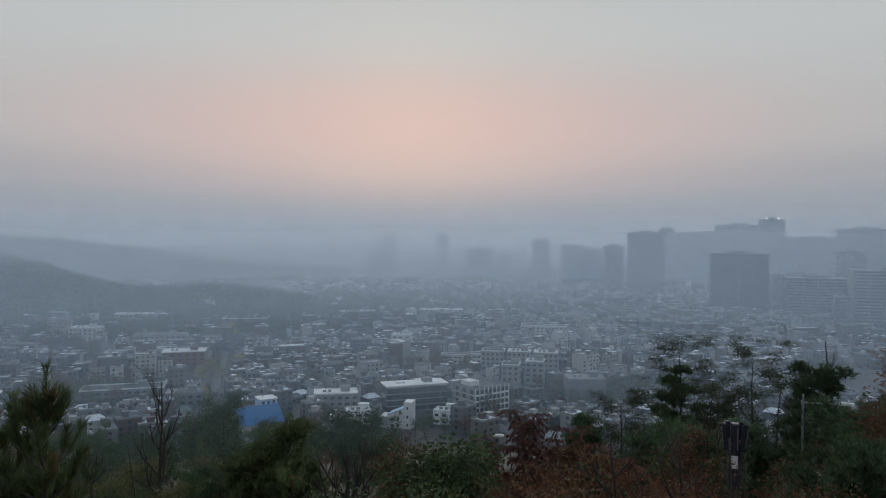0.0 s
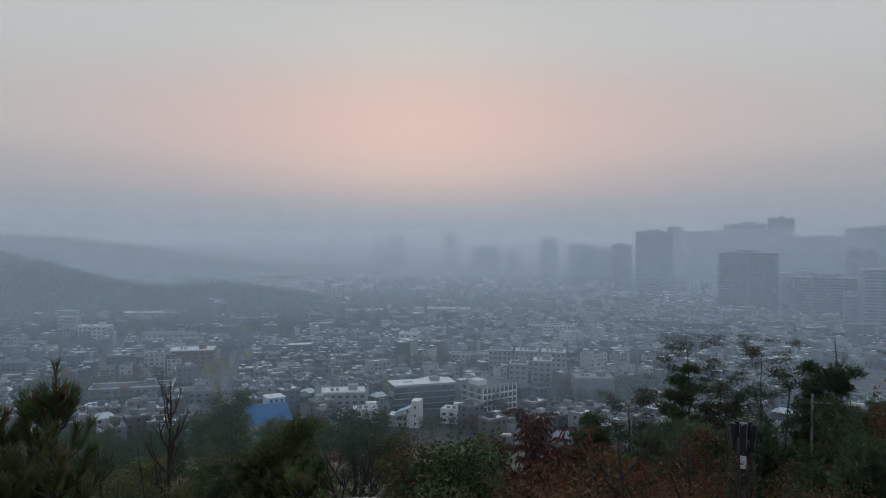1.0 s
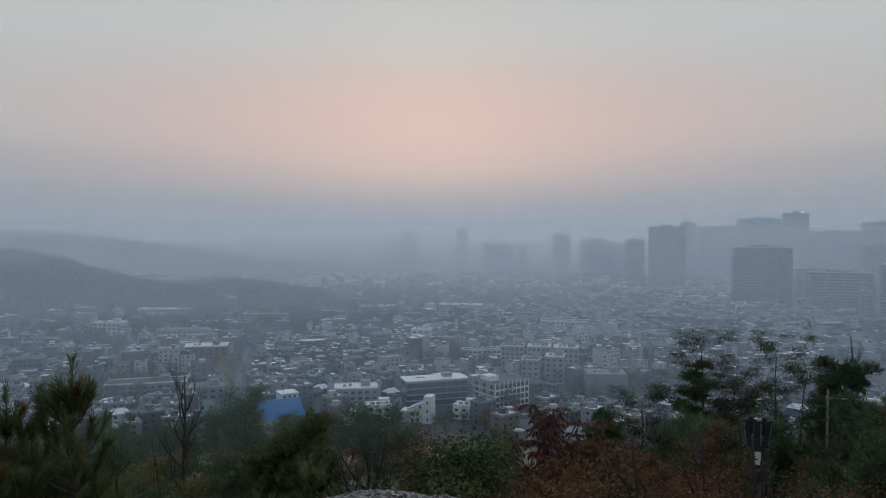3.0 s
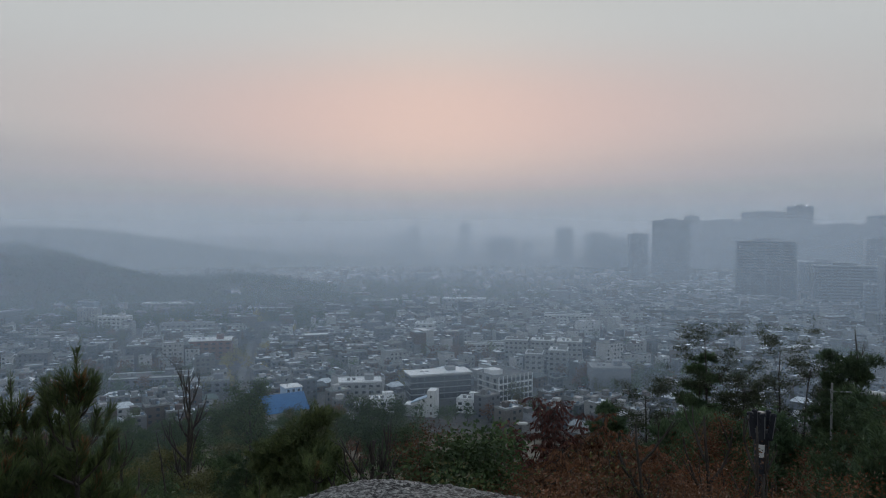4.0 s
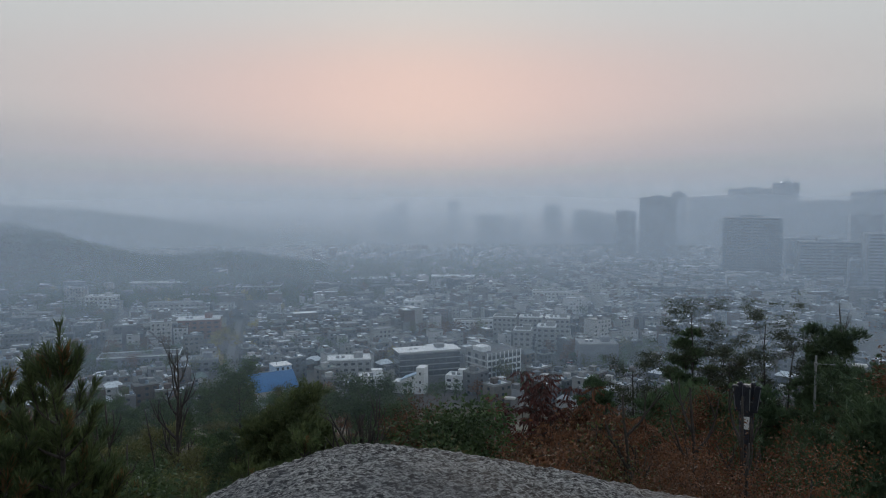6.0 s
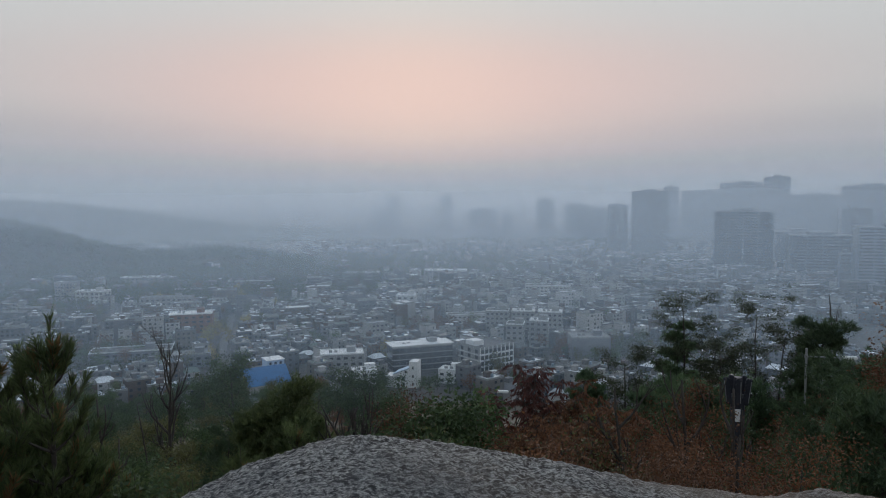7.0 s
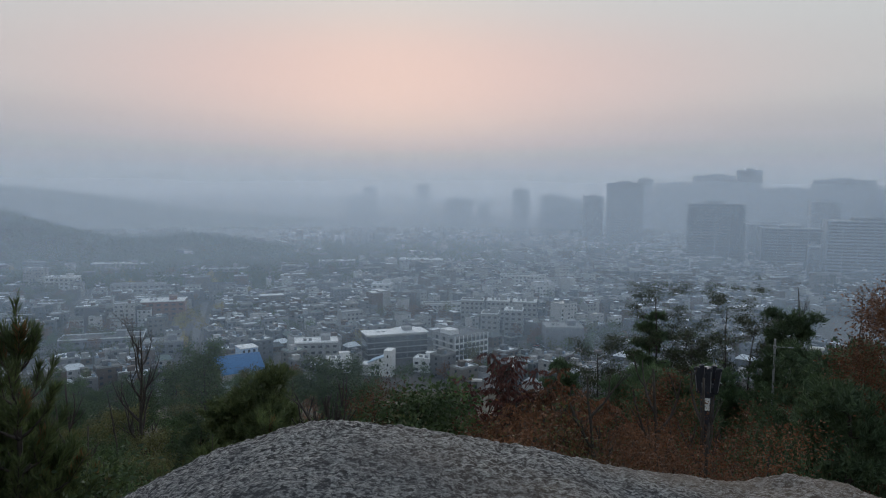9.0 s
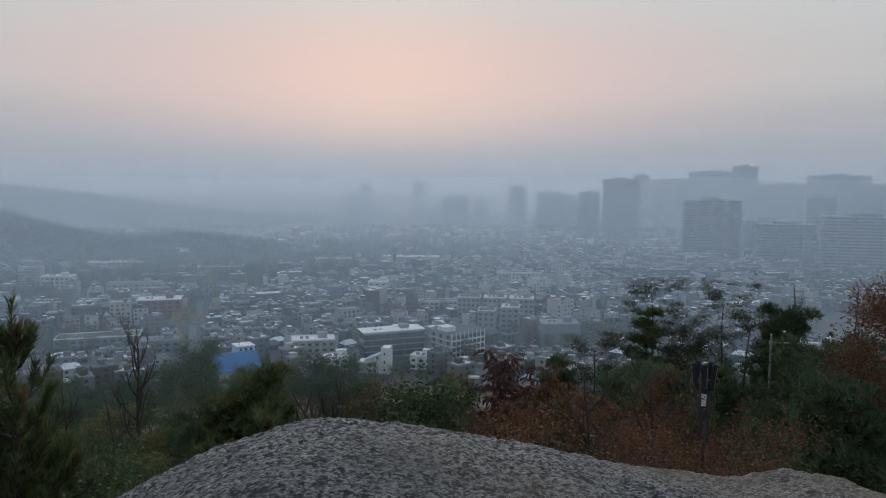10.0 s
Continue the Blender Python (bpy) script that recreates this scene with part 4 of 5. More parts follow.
def sumac_tree(name, h, spread, seed, limbs=10, fronds=7, leaf=.125, mat=None):
    """Several slim stems, each topped by drooping compound leaves of an autumn sumac."""
    rng = random.Random(seed)
    e = new(name)
    lines, tips = [], []
    for i in range(limbs):
        a = i * 2.4 + rng.uniform(-.5, .5)
        out = spread * math.sqrt((i + .3) / limbs)
        top = Vector((math.cos(a) * out, math.sin(a) * out, h * (1 - .26 * (out / spread) ** 1.5 * rng.uniform(.5, 1.1))))
        base = Vector((math.cos(a) * out * .35, math.sin(a) * out * .35, -.3))
        pts = [base.lerp(top, k / 6) + Vector((rng.gauss(0, .03), rng.gauss(0, .03), 0)) * min(k, 6 - k) for k in range(7)]
        lines.append((pts, .028, .012))
        for f in (.7, .85, 1.0):
            k = min(5, int(f * 6))
            tips.append(pts[k].lerp(pts[k + 1], f * 6 - k))
        for _ in range(6):
            f = rng.uniform(.3, .95)
            k = min(5, int(f * 6))
            b = rng.uniform(0, 2 * math.pi)
            side = crooked(rng, pts[k].lerp(pts[k + 1], f * 6 - k), (math.cos(b), math.sin(b), rng.uniform(.3, 1.4)), h * rng.uniform(.08, .22), 3, .2, .1)
            lines.append((side, .012, .006))
            tips += [side[2], side[3]]
    cs, al, ribs = [], [], []
    for p in tips:
        for k in range(fronds):
            a = 2 * math.pi * k / fronds + rng.uniform(-.6, .6)
            v = Vector((math.cos(a), math.sin(a), rng.uniform(-.4, 1.6))).normalized()
            pts, q = [p.copy()], p.copy()
            for j in range(5):
                v = (v + Vector((rng.gauss(0, .1), rng.gauss(0, .1), -.25))).normalized()
                q = q + v * leaf * .42
                pts.append(q.copy())
                sd = v.cross(Vector((0, 0, 1)))
                for s in (-1, 1):
                    cs.append(tuple(q))
                    al.append(tuple(sd * s * .45 + v * .55 + Vector((0, 0, -.8))))
            cs.append(tuple(q))
            al.append(tuple(v))
            ribs.append((pts[::2], .006, .003))
    mesh_part("trunk", tube_mesh("trunk", lines + ribs, 4), BARK, e)
    mesh_part("crown", leaf_mesh("crown", np.array(cs), np.array(al), leaf, leaf * .27), mat or CRIMSON, e)
    return e


def bare_tree(name, h, spread, seed, limbs=9, twigs=3, r0=.09):
    """Leafless tree whose limbs leave the trunk low and sweep upwards."""
    rng = random.Random(seed)
    e = new(name)
    trunk = crooked(rng, (0, 0, -.6), (0, 0, 1), h + .6, 10, .09, .06)
    end = trunk[-1].copy()
    for k, p in enumerate(trunk):
        p.x -= end.x * k / 10
        p.y -= end.y * k / 10
    mesh_part("trunk", tube_mesh("trunk", [(trunk, r0, r0 * .2)]), BARK, e)
    for i in range(limbs):
        f = .3 + .6 * (i + rng.random() * .5) / limbs
        k = min(9, int(f * 10))
        p = trunk[k].lerp(trunk[k + 1], f * 10 - k)
        a = i * 2.4 + rng.uniform(-.5, .5)
        reach = min(spread * rng.uniform(.8, 1.3), h * (1.02 - f) * rng.uniform(.8, 1.1) + .1 * h)
        limb = crooked(rng, p, (math.cos(a), math.sin(a), rng.uniform(.6, 1.4)), reach, 6, .17, .2)
        r = r0 * (1 - f * .65) * .78
        tubes = [(limb, r, r * .25)]
        for t in range(twigs):
            j = rng.choice((1, 2, 3, 4))
            d = (limb[j + 1] - limb[j]).normalized() + Vector((rng.uniform(-.8, .8), rng.uniform(-.8, .8), rng.uniform(0, .9)))
            tw = crooked(rng, limb[j], d, reach * rng.uniform(.3, .6), 4, .18, .1)
            tubes.append((tw, r * .5, r * .15))
            tubes.append((crooked(rng, tw[2], d + Vector((rng.uniform(-.7, .7), rng.uniform(-.7, .7), .3)), reach * .25, 3, .2, .1), r * .3, r * .12))
        mesh_part("branch", tube_mesh("branch", tubes), BARK, e)
    return e


def plant(e, x, y, turn=0.0, s=1.0, sink=0.1):
    e.matrix_basis = pose(x, y, ground_z(x, y) - sink, 0, 0, turn) @ Matrix.Scale(s, 4)
    return e


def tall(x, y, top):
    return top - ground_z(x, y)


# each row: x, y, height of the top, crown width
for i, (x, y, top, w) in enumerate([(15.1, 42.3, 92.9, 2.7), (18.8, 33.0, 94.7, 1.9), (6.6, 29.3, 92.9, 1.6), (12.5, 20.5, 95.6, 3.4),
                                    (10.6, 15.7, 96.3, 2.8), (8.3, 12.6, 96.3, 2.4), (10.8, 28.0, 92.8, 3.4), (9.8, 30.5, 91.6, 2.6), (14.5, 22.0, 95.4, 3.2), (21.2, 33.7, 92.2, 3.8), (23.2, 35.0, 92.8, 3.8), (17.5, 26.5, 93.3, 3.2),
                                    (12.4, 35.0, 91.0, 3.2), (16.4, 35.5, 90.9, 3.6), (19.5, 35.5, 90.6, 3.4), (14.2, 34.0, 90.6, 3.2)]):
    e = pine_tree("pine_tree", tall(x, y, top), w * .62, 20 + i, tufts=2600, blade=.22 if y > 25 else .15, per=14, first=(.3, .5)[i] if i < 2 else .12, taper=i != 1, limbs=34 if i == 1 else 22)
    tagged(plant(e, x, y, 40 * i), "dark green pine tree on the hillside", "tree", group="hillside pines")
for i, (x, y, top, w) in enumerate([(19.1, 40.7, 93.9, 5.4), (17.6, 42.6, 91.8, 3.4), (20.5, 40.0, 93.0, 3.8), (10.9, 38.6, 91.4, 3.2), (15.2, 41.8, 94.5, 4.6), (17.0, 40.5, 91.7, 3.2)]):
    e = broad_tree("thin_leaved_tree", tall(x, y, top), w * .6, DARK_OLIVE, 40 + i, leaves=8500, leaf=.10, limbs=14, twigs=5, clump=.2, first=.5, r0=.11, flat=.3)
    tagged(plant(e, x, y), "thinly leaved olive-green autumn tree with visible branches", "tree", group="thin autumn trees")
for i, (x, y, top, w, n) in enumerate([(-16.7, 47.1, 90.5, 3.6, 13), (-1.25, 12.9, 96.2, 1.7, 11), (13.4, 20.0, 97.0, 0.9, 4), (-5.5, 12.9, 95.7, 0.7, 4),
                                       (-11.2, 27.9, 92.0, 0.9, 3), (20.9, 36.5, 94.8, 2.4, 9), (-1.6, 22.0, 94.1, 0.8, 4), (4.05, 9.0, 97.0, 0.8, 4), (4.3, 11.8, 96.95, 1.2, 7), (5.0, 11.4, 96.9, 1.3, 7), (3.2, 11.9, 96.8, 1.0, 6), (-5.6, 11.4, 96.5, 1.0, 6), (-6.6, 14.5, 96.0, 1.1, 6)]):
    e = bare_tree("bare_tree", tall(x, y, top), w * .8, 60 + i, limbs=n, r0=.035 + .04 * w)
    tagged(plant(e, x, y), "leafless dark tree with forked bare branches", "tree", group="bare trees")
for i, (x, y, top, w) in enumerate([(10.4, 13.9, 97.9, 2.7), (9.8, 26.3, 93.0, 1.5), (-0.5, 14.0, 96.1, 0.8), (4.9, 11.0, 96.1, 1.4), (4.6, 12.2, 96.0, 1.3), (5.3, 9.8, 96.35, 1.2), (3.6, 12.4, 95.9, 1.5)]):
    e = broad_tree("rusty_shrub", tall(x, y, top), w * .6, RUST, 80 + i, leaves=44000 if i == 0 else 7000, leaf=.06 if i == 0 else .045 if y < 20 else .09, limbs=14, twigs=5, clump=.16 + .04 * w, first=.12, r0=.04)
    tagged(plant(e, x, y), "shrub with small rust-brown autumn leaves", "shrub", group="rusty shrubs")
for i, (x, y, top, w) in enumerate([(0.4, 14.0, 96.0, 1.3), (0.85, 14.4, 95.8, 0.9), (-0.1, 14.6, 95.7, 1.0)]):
    e = broad_tree("green_shrub", tall(x, y, top), w * .6, GREEN, 100 + i, leaves=5200, leaf=.105 if y < 20 else .2, limbs=14, twigs=5, clump=.18 + .05 * w, first=.12, r0=.05)
    tagged(plant(e, x, y), "dense dark green leafy shrub", "shrub", group="green shrubs")
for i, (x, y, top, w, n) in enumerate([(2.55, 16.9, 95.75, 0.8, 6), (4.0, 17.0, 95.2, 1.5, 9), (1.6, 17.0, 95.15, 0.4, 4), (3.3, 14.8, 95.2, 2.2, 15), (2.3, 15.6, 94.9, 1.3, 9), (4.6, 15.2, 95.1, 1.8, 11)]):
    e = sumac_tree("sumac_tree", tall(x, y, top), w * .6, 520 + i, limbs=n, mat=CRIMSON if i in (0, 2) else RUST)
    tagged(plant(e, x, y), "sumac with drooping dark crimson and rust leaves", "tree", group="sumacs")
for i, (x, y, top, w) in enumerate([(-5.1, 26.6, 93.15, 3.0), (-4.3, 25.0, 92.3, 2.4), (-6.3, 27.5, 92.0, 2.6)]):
    e = pine_tree("light_green_pine", tall(x, y, top), w * .6, 120 + i, tufts=1500, blade=.24, per=16, first=.1, mat=LIGHT_NEEDLE, r0=.07)
    tagged(plant(e, x, y, 50 * i), "light green bushy pine below the outcrop", "tree", group="light green pines")
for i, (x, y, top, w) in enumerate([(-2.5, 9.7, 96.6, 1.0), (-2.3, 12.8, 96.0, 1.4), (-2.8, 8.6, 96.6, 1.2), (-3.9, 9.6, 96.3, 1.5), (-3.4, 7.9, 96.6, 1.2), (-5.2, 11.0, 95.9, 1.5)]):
    e = near_pine("young_pine", tall(x, y, top), w * .6, 140 + i, 7, 70, .05)
    tagged(plant(e, x, y), "young green pine below the outcrop", "tree", group="young pines")
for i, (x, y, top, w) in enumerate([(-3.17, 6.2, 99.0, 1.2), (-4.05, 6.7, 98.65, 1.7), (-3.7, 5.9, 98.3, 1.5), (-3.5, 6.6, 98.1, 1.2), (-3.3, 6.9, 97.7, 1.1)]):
    e = near_pine("near_pine", tall(x, y, top), w * .6, 160 + i, 12, 120, .1)
    tagged(plant(e, x, y, 70 * i), "bushy pine with long upright needle shoots", "tree", group="near pines")


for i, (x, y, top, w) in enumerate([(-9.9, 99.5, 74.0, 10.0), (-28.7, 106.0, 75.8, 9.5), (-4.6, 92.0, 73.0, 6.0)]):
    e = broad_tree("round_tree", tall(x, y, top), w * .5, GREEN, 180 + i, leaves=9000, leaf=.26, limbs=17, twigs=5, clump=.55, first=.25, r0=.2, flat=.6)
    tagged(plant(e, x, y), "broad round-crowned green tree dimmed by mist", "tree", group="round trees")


def view_floor(a, r):
    """How steeply below the horizon the woods' outline lies, by compass angle in degrees."""
    far = float(np.interp(a, [-45, -24, -19, -15.6, -12, -6.4, -3, 0, 5, 10, 14, 20, 25, 30, 40], [13.3, 13.5, 14.0, 12.9, 14.4, 13.9, 15.6, 17.5, 18.5, 16.8, 15.8, 16.6, 16.0, 13.0, 12.6]))
    return far + float(np.interp(r, [22, 60, 110, 170], [5.5, 3.0, 1.3, 0])) * (1.0 if a < 6 else .35)


def hillside_woods():
    kinds = [broad_tree("hillside_tree", 9, 3.2, GREEN, 201, 7000, .2, 15, 5, .4, .25, .16, flat=.5), broad_tree("hillside_tree", 9, 3.4, OLIVE, 202, 7000, .2, 15, 5, .4, .25, .16, flat=.5),
             pine_tree("hillside_pine", 9, 3.2, 203, 1500, .3, 12, .15), pine_tree("hillside_pine", 9, 2.8, 204, 1500, .3, 12, .15),
             broad_tree("hillside_tree", 9, 3.2, RUST, 205, 6500, .19, 15, 5, .4, .25, .16, flat=.5), broad_tree("hillside_tree", 9, 3.4, GREEN, 206, 7000, .2, 16, 5, .42, .2, .16, flat=.5)]
    words = ["rounded green hillside tree", "olive autumn hillside tree", "dark hillside pine", "slim dark hillside pine", "rust-brown autumn hillside tree", "broad green hillside tree"]
    used = [0] * 6
    r = 23.0
    count = 0
    while r < 330 and count < 520:
        a = -41 + LEAF.uniform(0, 3)
        step = math.degrees(3.4 / r) if r < 70 else math.degrees(8.0 / r)
        while a < 41:
            rr = r * LEAF.uniform(.95, 1.05)
            x, y = rr * math.sin(radians(a)), rr * math.cos(radians(a))
            limit = 100 - rr * math.tan(radians(view_floor(a, rr) + LEAF.uniform(0, 1.8))) - ground_z(x, y)
            h = min(LEAF.uniform(10, 18), limit)
            if h > 2.2 and not (-9.5 < a < -2.5 and r < 85):
                k = LEAF.choice((0, 1, 1, 2, 3, 5, 5, 1, 0, 5, 4 if r > 90 else 1) if a < 8 else (2, 3, 2, 3, 1, 4))
                m = pose(x, y, ground_z(x, y) - .2, 0, 0, LEAF.uniform(0, 360)) @ Matrix.Scale(h / 8.8, 4)
                if used[k]:
                    ob = copy_thing(kinds[k], m @ Matrix.Scale(1 / kinds[k].scale.x, 4))
                else:
                    ob = kinds[k]
                    ob.matrix_basis = m
                used[k] += 1
                tagged(ob, words[k] + " in the wood below the outcrop", "tree", group="hillside woods")
                count += 1
            a += step * LEAF.uniform(.8, 1.6)
        r *= 1.17 if r < 70 else 1.16


hillside_woods()


def undergrowth():
    """Low shrubs that fill the slope just below the outcrop."""
    kinds = [broad_tree("low_shrub", 2, 1.0, GREEN, 401, 4200, .07, 16, 5, .2, .08, .03), broad_tree("low_shrub", 2, 1.0, OLIVE, 402, 4200, .06, 16, 5, .2, .08, .03),
             broad_tree("low_shrub", 2, 1.0, RUST, 403, 8000, .04, 20, 6, .11, .08, .035), pine_tree("low_pine", 2, .9, 404, 420, .13, 18, .08, None, .04, 18),
             broad_tree("low_shrub", 2, 1.0, TAWNY, 405, 6500, .038, 20, 6, .11, .08, .035)]
    words = ["low green shrub", "low olive shrub", "low rust-brown shrub", "low bushy pine", "low tawny shrub"]
    used = [0] * 5
    for r in (7.2, 8.6, 10.2, 12.2, 14.5, 17.5, 21):
        a = -40 + LEAF.uniform(0, 4)
        while a < 41:
            rr = r * LEAF.uniform(.94, 1.06)
            x, y = rr * math.sin(radians(a)), rr * math.cos(radians(a))
            floor = float(np.interp(a, [-40, -20, -12, -5, 3, 8, 25, 40], [21, 21, 20, 19, 20, 19.5, 19, 14]))
            h = min(LEAF.uniform(1.5, 3.2), 100 - rr * math.tan(radians(floor + LEAF.uniform(0, 2.5))) - ground_z(x, y))
            if h > .5 and not (a > 27 and r < 12):
                k = LEAF.choice((0, 3, 3, 1, 0)) if a < 4.5 else LEAF.choice((2, 2, 2, 1, 4)) if a < 29 else 3
                m = pose(x, y, ground_z(x, y) - .1, 0, 0, LEAF.uniform(0, 360)) @ Matrix.Scale(h / 2.15, 4)
                if used[k]:
                    ob = copy_thing(kinds[k], m @ Matrix.Scale(1 / kinds[k].scale.x, 4))
                else:
                    ob = kinds[k]
                    ob.matrix_basis = m
                used[k] += 1
                tagged(ob, words[k] + " on the slope below the outcrop", "shrub", group="undergrowth")
            a += math.degrees(1.25 / r) * LEAF.uniform(.8, 1.4)


undergrowth()


def clumps(name, spots, size, per, leaf, mat, label):
    """Far woods: each spot becomes a loose heap of leafy patches."""
    n = len(spots)
    c = np.repeat(np.array(spots), per, 0)
    j = NP.normal(size=c.shape) * np.array([1, 1, .8]) * size
    j[:, 2] = np.abs(j[:, 2])
    c = c + j
    me = leaf_mesh(name, c, j + NP.normal(size=c.shape) * size * .6, leaf, leaf * .8)
    tagged(mesh_part(name, me, mat), label, "woods", kind="stuff")


def far_woods():
    near, green, brown = [], [], []
    while len(near) < 2300:
        x, y = LEAF.uniform(-950, -40), LEAF.uniform(740, 1300)
        if ground_z(x, y) > 4 and abs(x) < .8 * y:
            near.append((x, y, ground_z(x, y) + 2))
    while len(green) + len(brown) < 2600:
        x, y = LEAF.uniform(-1900, 700), LEAF.uniform(1300, 3300)
        if ground_z(x, y) > 4 and abs(x) < .75 * y:
            (green if LEAF.random() < .7 else brown).append((x, y, ground_z(x, y) + 2))
    for _ in range(1700):
        y = LEAF.uniform(640, 1150)
        x = LEAF.uniform(-.68, -.16) * y if LEAF.random() < .6 else LEAF.uniform(-.2, .16) * LEAF.uniform(830, 1150)
        y = y if x < -.15 * y else max(y, 840)
        near.append((x, y, ground_z(x, y) + 2))
    for cx, cy, n, sp in ((-260, 690, 60, 45), (-60, 870, 90, 80), (100, 900, 90, 90), (-400, 740, 90, 60), (-500, 830, 90, 90), (250, 1000, 80, 120), (60, 760, 50, 60)):
        for _ in range(n):
            x, y = LEAF.gauss(cx, sp), LEAF.gauss(cy, sp * .4)
            near.append((x, y, ground_z(x, y) + 3))
    town = []
    while len(town) < 620:
        y = LEAF.uniform(400, 800)
        x = LEAF.uniform(-.62, .6) * y
        if noise.noise((x * .008, y * .008, 7)) < -.31 or (x < -.25 * y and LEAF.random() < .12):
            town.append((x, y, ground_z(x, y) + 2))
    clumps("town_greenery", town, 2.0, 40, 1.1, DARK_OLIVE, "dark autumn bushes and small trees between the town houses")
    clumps("wooded_hill", near, 3.0, 30, 2.2, GREEN, "dim green woods on the hills beyond the town")
    clumps("far_woods", green, 4.5, 18, 4.5, GREEN, "dim green woods on the distant hills")
    clumps("far_autumn_woods", brown, 4.5, 18, 4.5, OLIVE, "dim olive-brown woods on the distant hills")


def street_trees():
    kinds = [broad_tree("street_tree", 8, 3.2, YELLOW, 301, 500, .7, 9, 3, .8, .25, .16), broad_tree("street_tree", 8, 3.0, GREEN, 302, 500, .7, 9, 3, .8, .25, .16),
             broad_tree("street_tree", 8, 3.2, RUST, 303, 500, .7, 9, 3, .8, .25, .16), broad_tree("street_tree", 8, 3.2, OLIVE, 304, 500, .7, 9, 3, .8, .25, .16)]
    words = ["yellow autumn street tree", "green street tree", "rust-brown street tree", "olive autumn street tree"]
    used = [0] * 4
    # x, y, trees, spread along x and y, favourite kind
    for cx, cy, n, sx, sy, kind in ((-140, 480, 16, 9, 34, 0), (-165, 650, 14, 10, 45, 0), (-235, 660, 14, 18, 10, 3), (-185, 700, 10, 14, 12, 3), (5, 520, 16, 16, 8, 2), (88, 440, 8, 8, 10, 2),
                                    (45, 396, 6, 8, 3, 3), (-215, 460, 12, 24, 8, 2), (-60, 470, 8, 30, 14, 1), (-20, 430, 8, 12, 6, 1), (120, 560, 8, 40, 40, 1),
                                    (-300, 740, 16, 60, 16, 1), (70, 355, 10, 26, 6, 1), (-60, 350, 12, 30, 6, 1), (-100, 560, 6, 40, 30, 3), (150, 430, 10, 20, 20, 1), (0, 350, 12, 26, 5, 1), (45, 354, 8, 14, 5, 3), (0, 0, 150, 1, 1, 4)):
        for _ in range(n):
            x, y = LEAF.gauss(cx, sx), LEAF.gauss(cy, sy)
            if kind == 4:
                for _try in range(12):
                    y = LEAF.uniform(380, 820)
                    x = LEAF.uniform(-.6, .6) * y
                    if noise.noise((x * .008, y * .008, 7)) < -.3:
                        break
            k = LEAF.choice((1, 1, 2, 3)) if kind == 4 else kind if LEAF.random() < .7 else LEAF.randrange(4)
            m = pose(x, y, ground_z(x, y) - .1, 0, 0, LEAF.uniform(0, 360)) @ Matrix.Scale(LEAF.uniform(.7, 1.3), 4)
            if used[k]:
                ob = copy_thing(kinds[k], m @ Matrix.Scale(1 / kinds[k].scale.x, 4))
            else:
                ob = kinds[k]
                ob.matrix_basis = m
            used[k] += 1
            tagged(ob, words[k] + " between the town houses", "tree", group="street trees")


far_woods()
street_trees()


# ---------------------------------------------------------------- mast lamp and antenna pole on the slope
def cyl(bm, a, b, r, seg=10, r2=None):
    a, b = Vector(a), Vector(b)
    m = Matrix.Translation((a + b) / 2) @ (b - a).to_track_quat("Z", "Y").to_matrix().to_4x4()
    bmesh.ops.create_cone(bm, cap_ends=True, segments=seg, radius1=r, radius2=r if r2 is None else r2, depth=(b - a).length, matrix=m)
    return bm


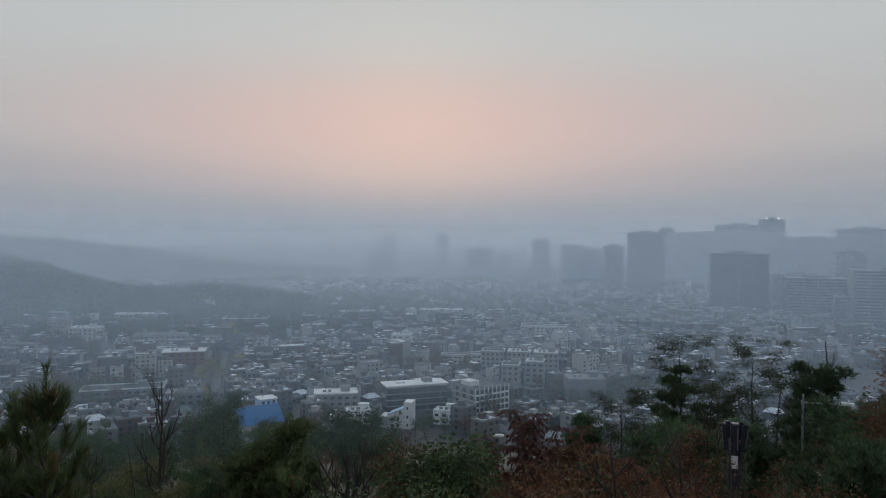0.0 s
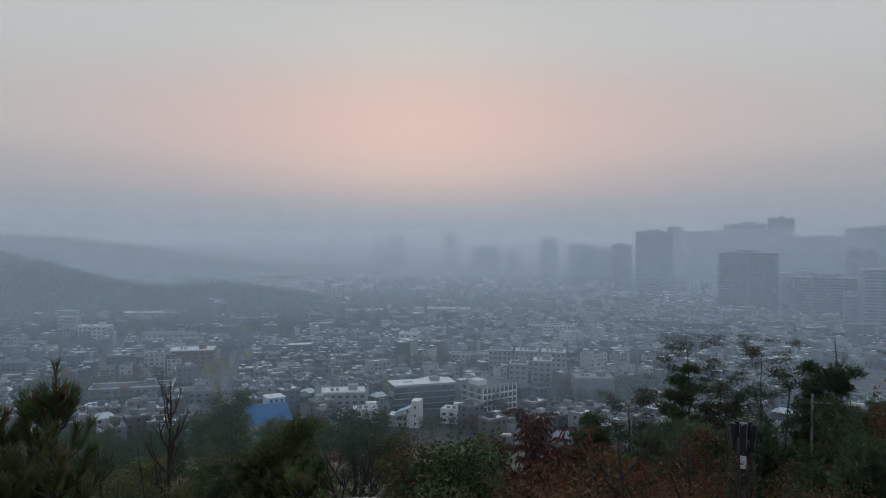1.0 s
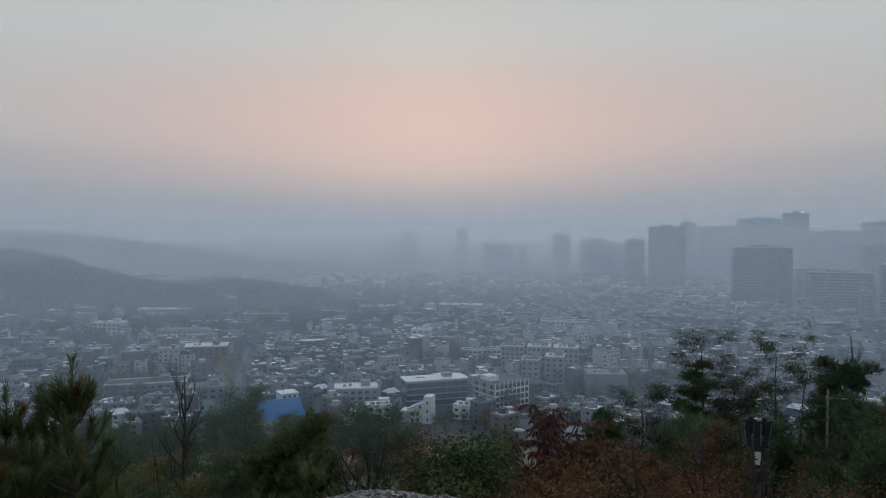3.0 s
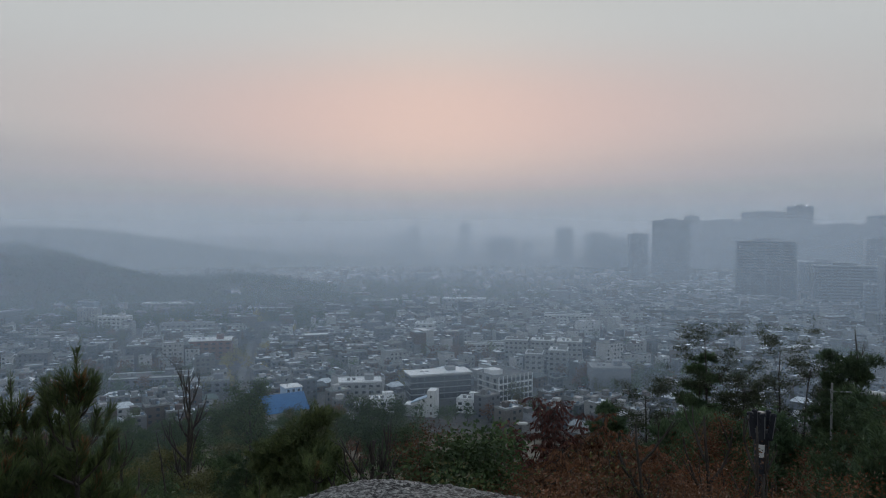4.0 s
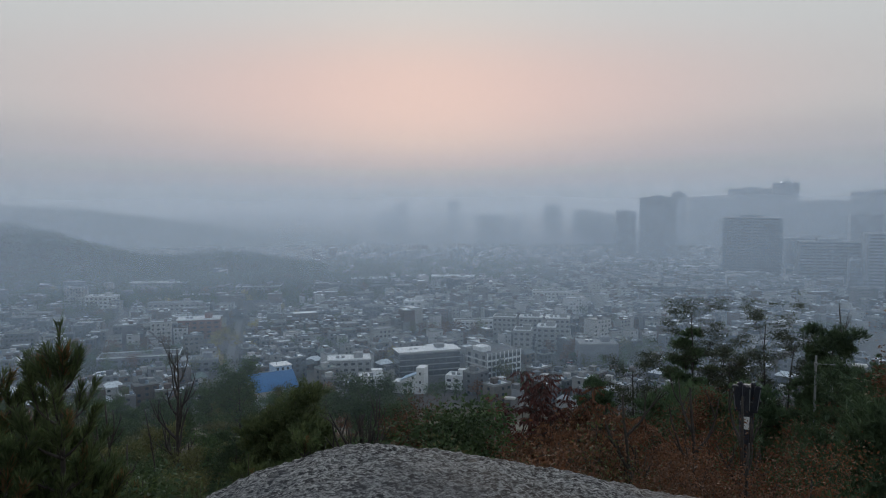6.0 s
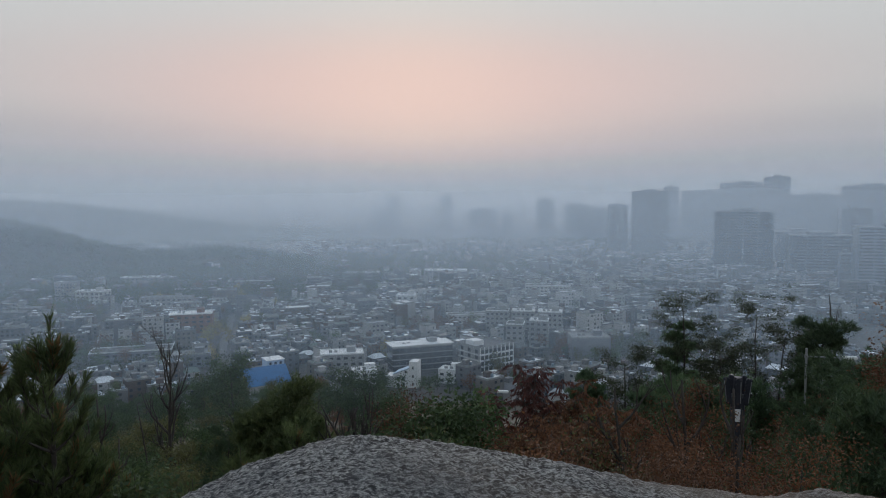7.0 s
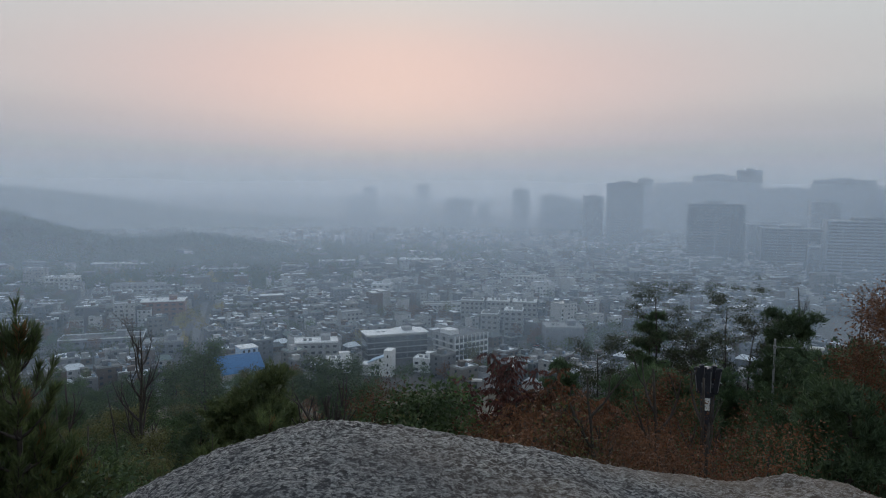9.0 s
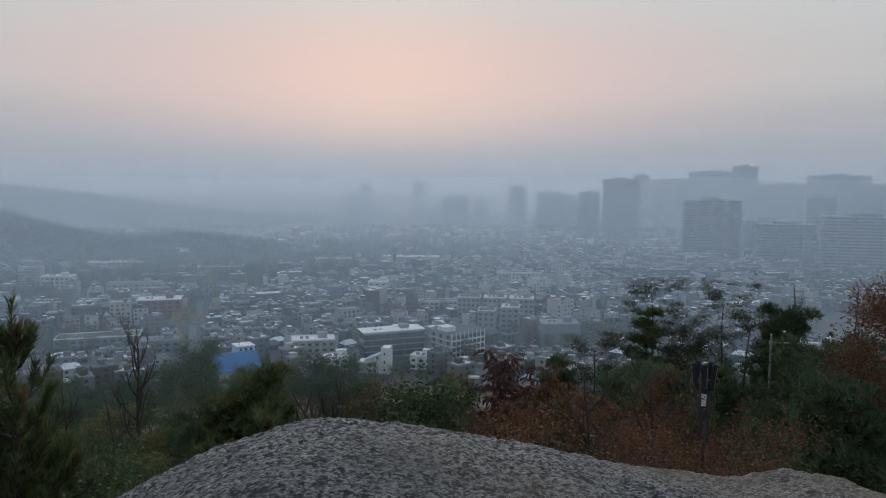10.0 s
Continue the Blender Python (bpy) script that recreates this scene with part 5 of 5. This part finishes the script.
def lamp_mast(x, y, top, arm, turn):
    e = new("street_lamp")
    g = ground_z(x, y)
    h = top - g
    part("pole", cyl(bmesh.new(), (0, 0, -.3), (0, 0, h + .3), .05, 10, .04), STEEL, e)
    part("arm", cyl(bmesh.new(), (0, 0, h), (arm, 0, h + .08), .025), STEEL, e)
    bm = box(arm - .35, -.09, h + .03, arm + .15, .09, h + .14)
    bmesh.ops.bevel(bm, geom=bm.edges[:], offset=.03, segments=2, affect="EDGES")
    part("lamp_head", bm, WHITE, e, "pale lamp head")
    part("collar", cyl(bmesh.new(), (0, 0, h - .06), (0, 0, h + .06), .07), STEEL, e)
    tagged(e, "slim grey lamp mast with a long side arm", "street lamp")
    e.matrix_basis = pose(x, y, g, 0, 0, turn)


def antenna_pole(x, y, box_z):
    e = new("antenna_pole")
    g = ground_z(x, y)
    z = box_z - g
    part("pole", cyl(bmesh.new(), (0, 0, -.3), (0, 0, z + 1.3), .14, 12), PLASTIC, e)
    for k, (px, py, lean) in enumerate(((-.36, -.1, 7), (.34, -.1, -7), (0.02, -.25, 0), (-.2, .3, 4), (.2, .3, -4))):
        bm = box(-.1, -.06, 0, .1, .06, .95)
        bmesh.ops.bevel(bm, geom=bm.edges[:], offset=.03, segments=2, affect="EDGES")
        ob = part("antenna_panel", bm, PLASTIC, e)
        ob.matrix_basis = pose(px * .75, py, z + .35, 0, lean * -1, 0)
        bm = box(-.015, -.075, .1, .015, -.062, .85)
        strip = part("edge_strip", bm, STEEL, ob, "pale front strip")
        strip.matrix_basis = pose(-.075 if px < 0 else .075, 0, 0)
        part("bracket", cyl(bmesh.new(), (0, 0, z + .7), (px * .75, py, z + .7), .025, 6), STEEL, e)
    part("control_box", box(-.1, -.26, z - .22, .1, -.14, z + .22), WHITE, e, "white control box")
    part("cable_sleeve", cyl(bmesh.new(), (.02, 0, z - .9), (0, 0, z + .6), .22, 10, .26), PLASTIC, e)
    tagged(e, "pole with dark antenna panels and a small white box", "antenna")
    e.matrix_basis = pose(x, y, g, 0, 0, -22)


lamp_mast(14.05, 25.9, 93.9, 1.5, -28)
lamp_mast(4.2, 30.0, 91.45, -0.8, -8)
antenna_pole(10.95, 24.6, 92.2)
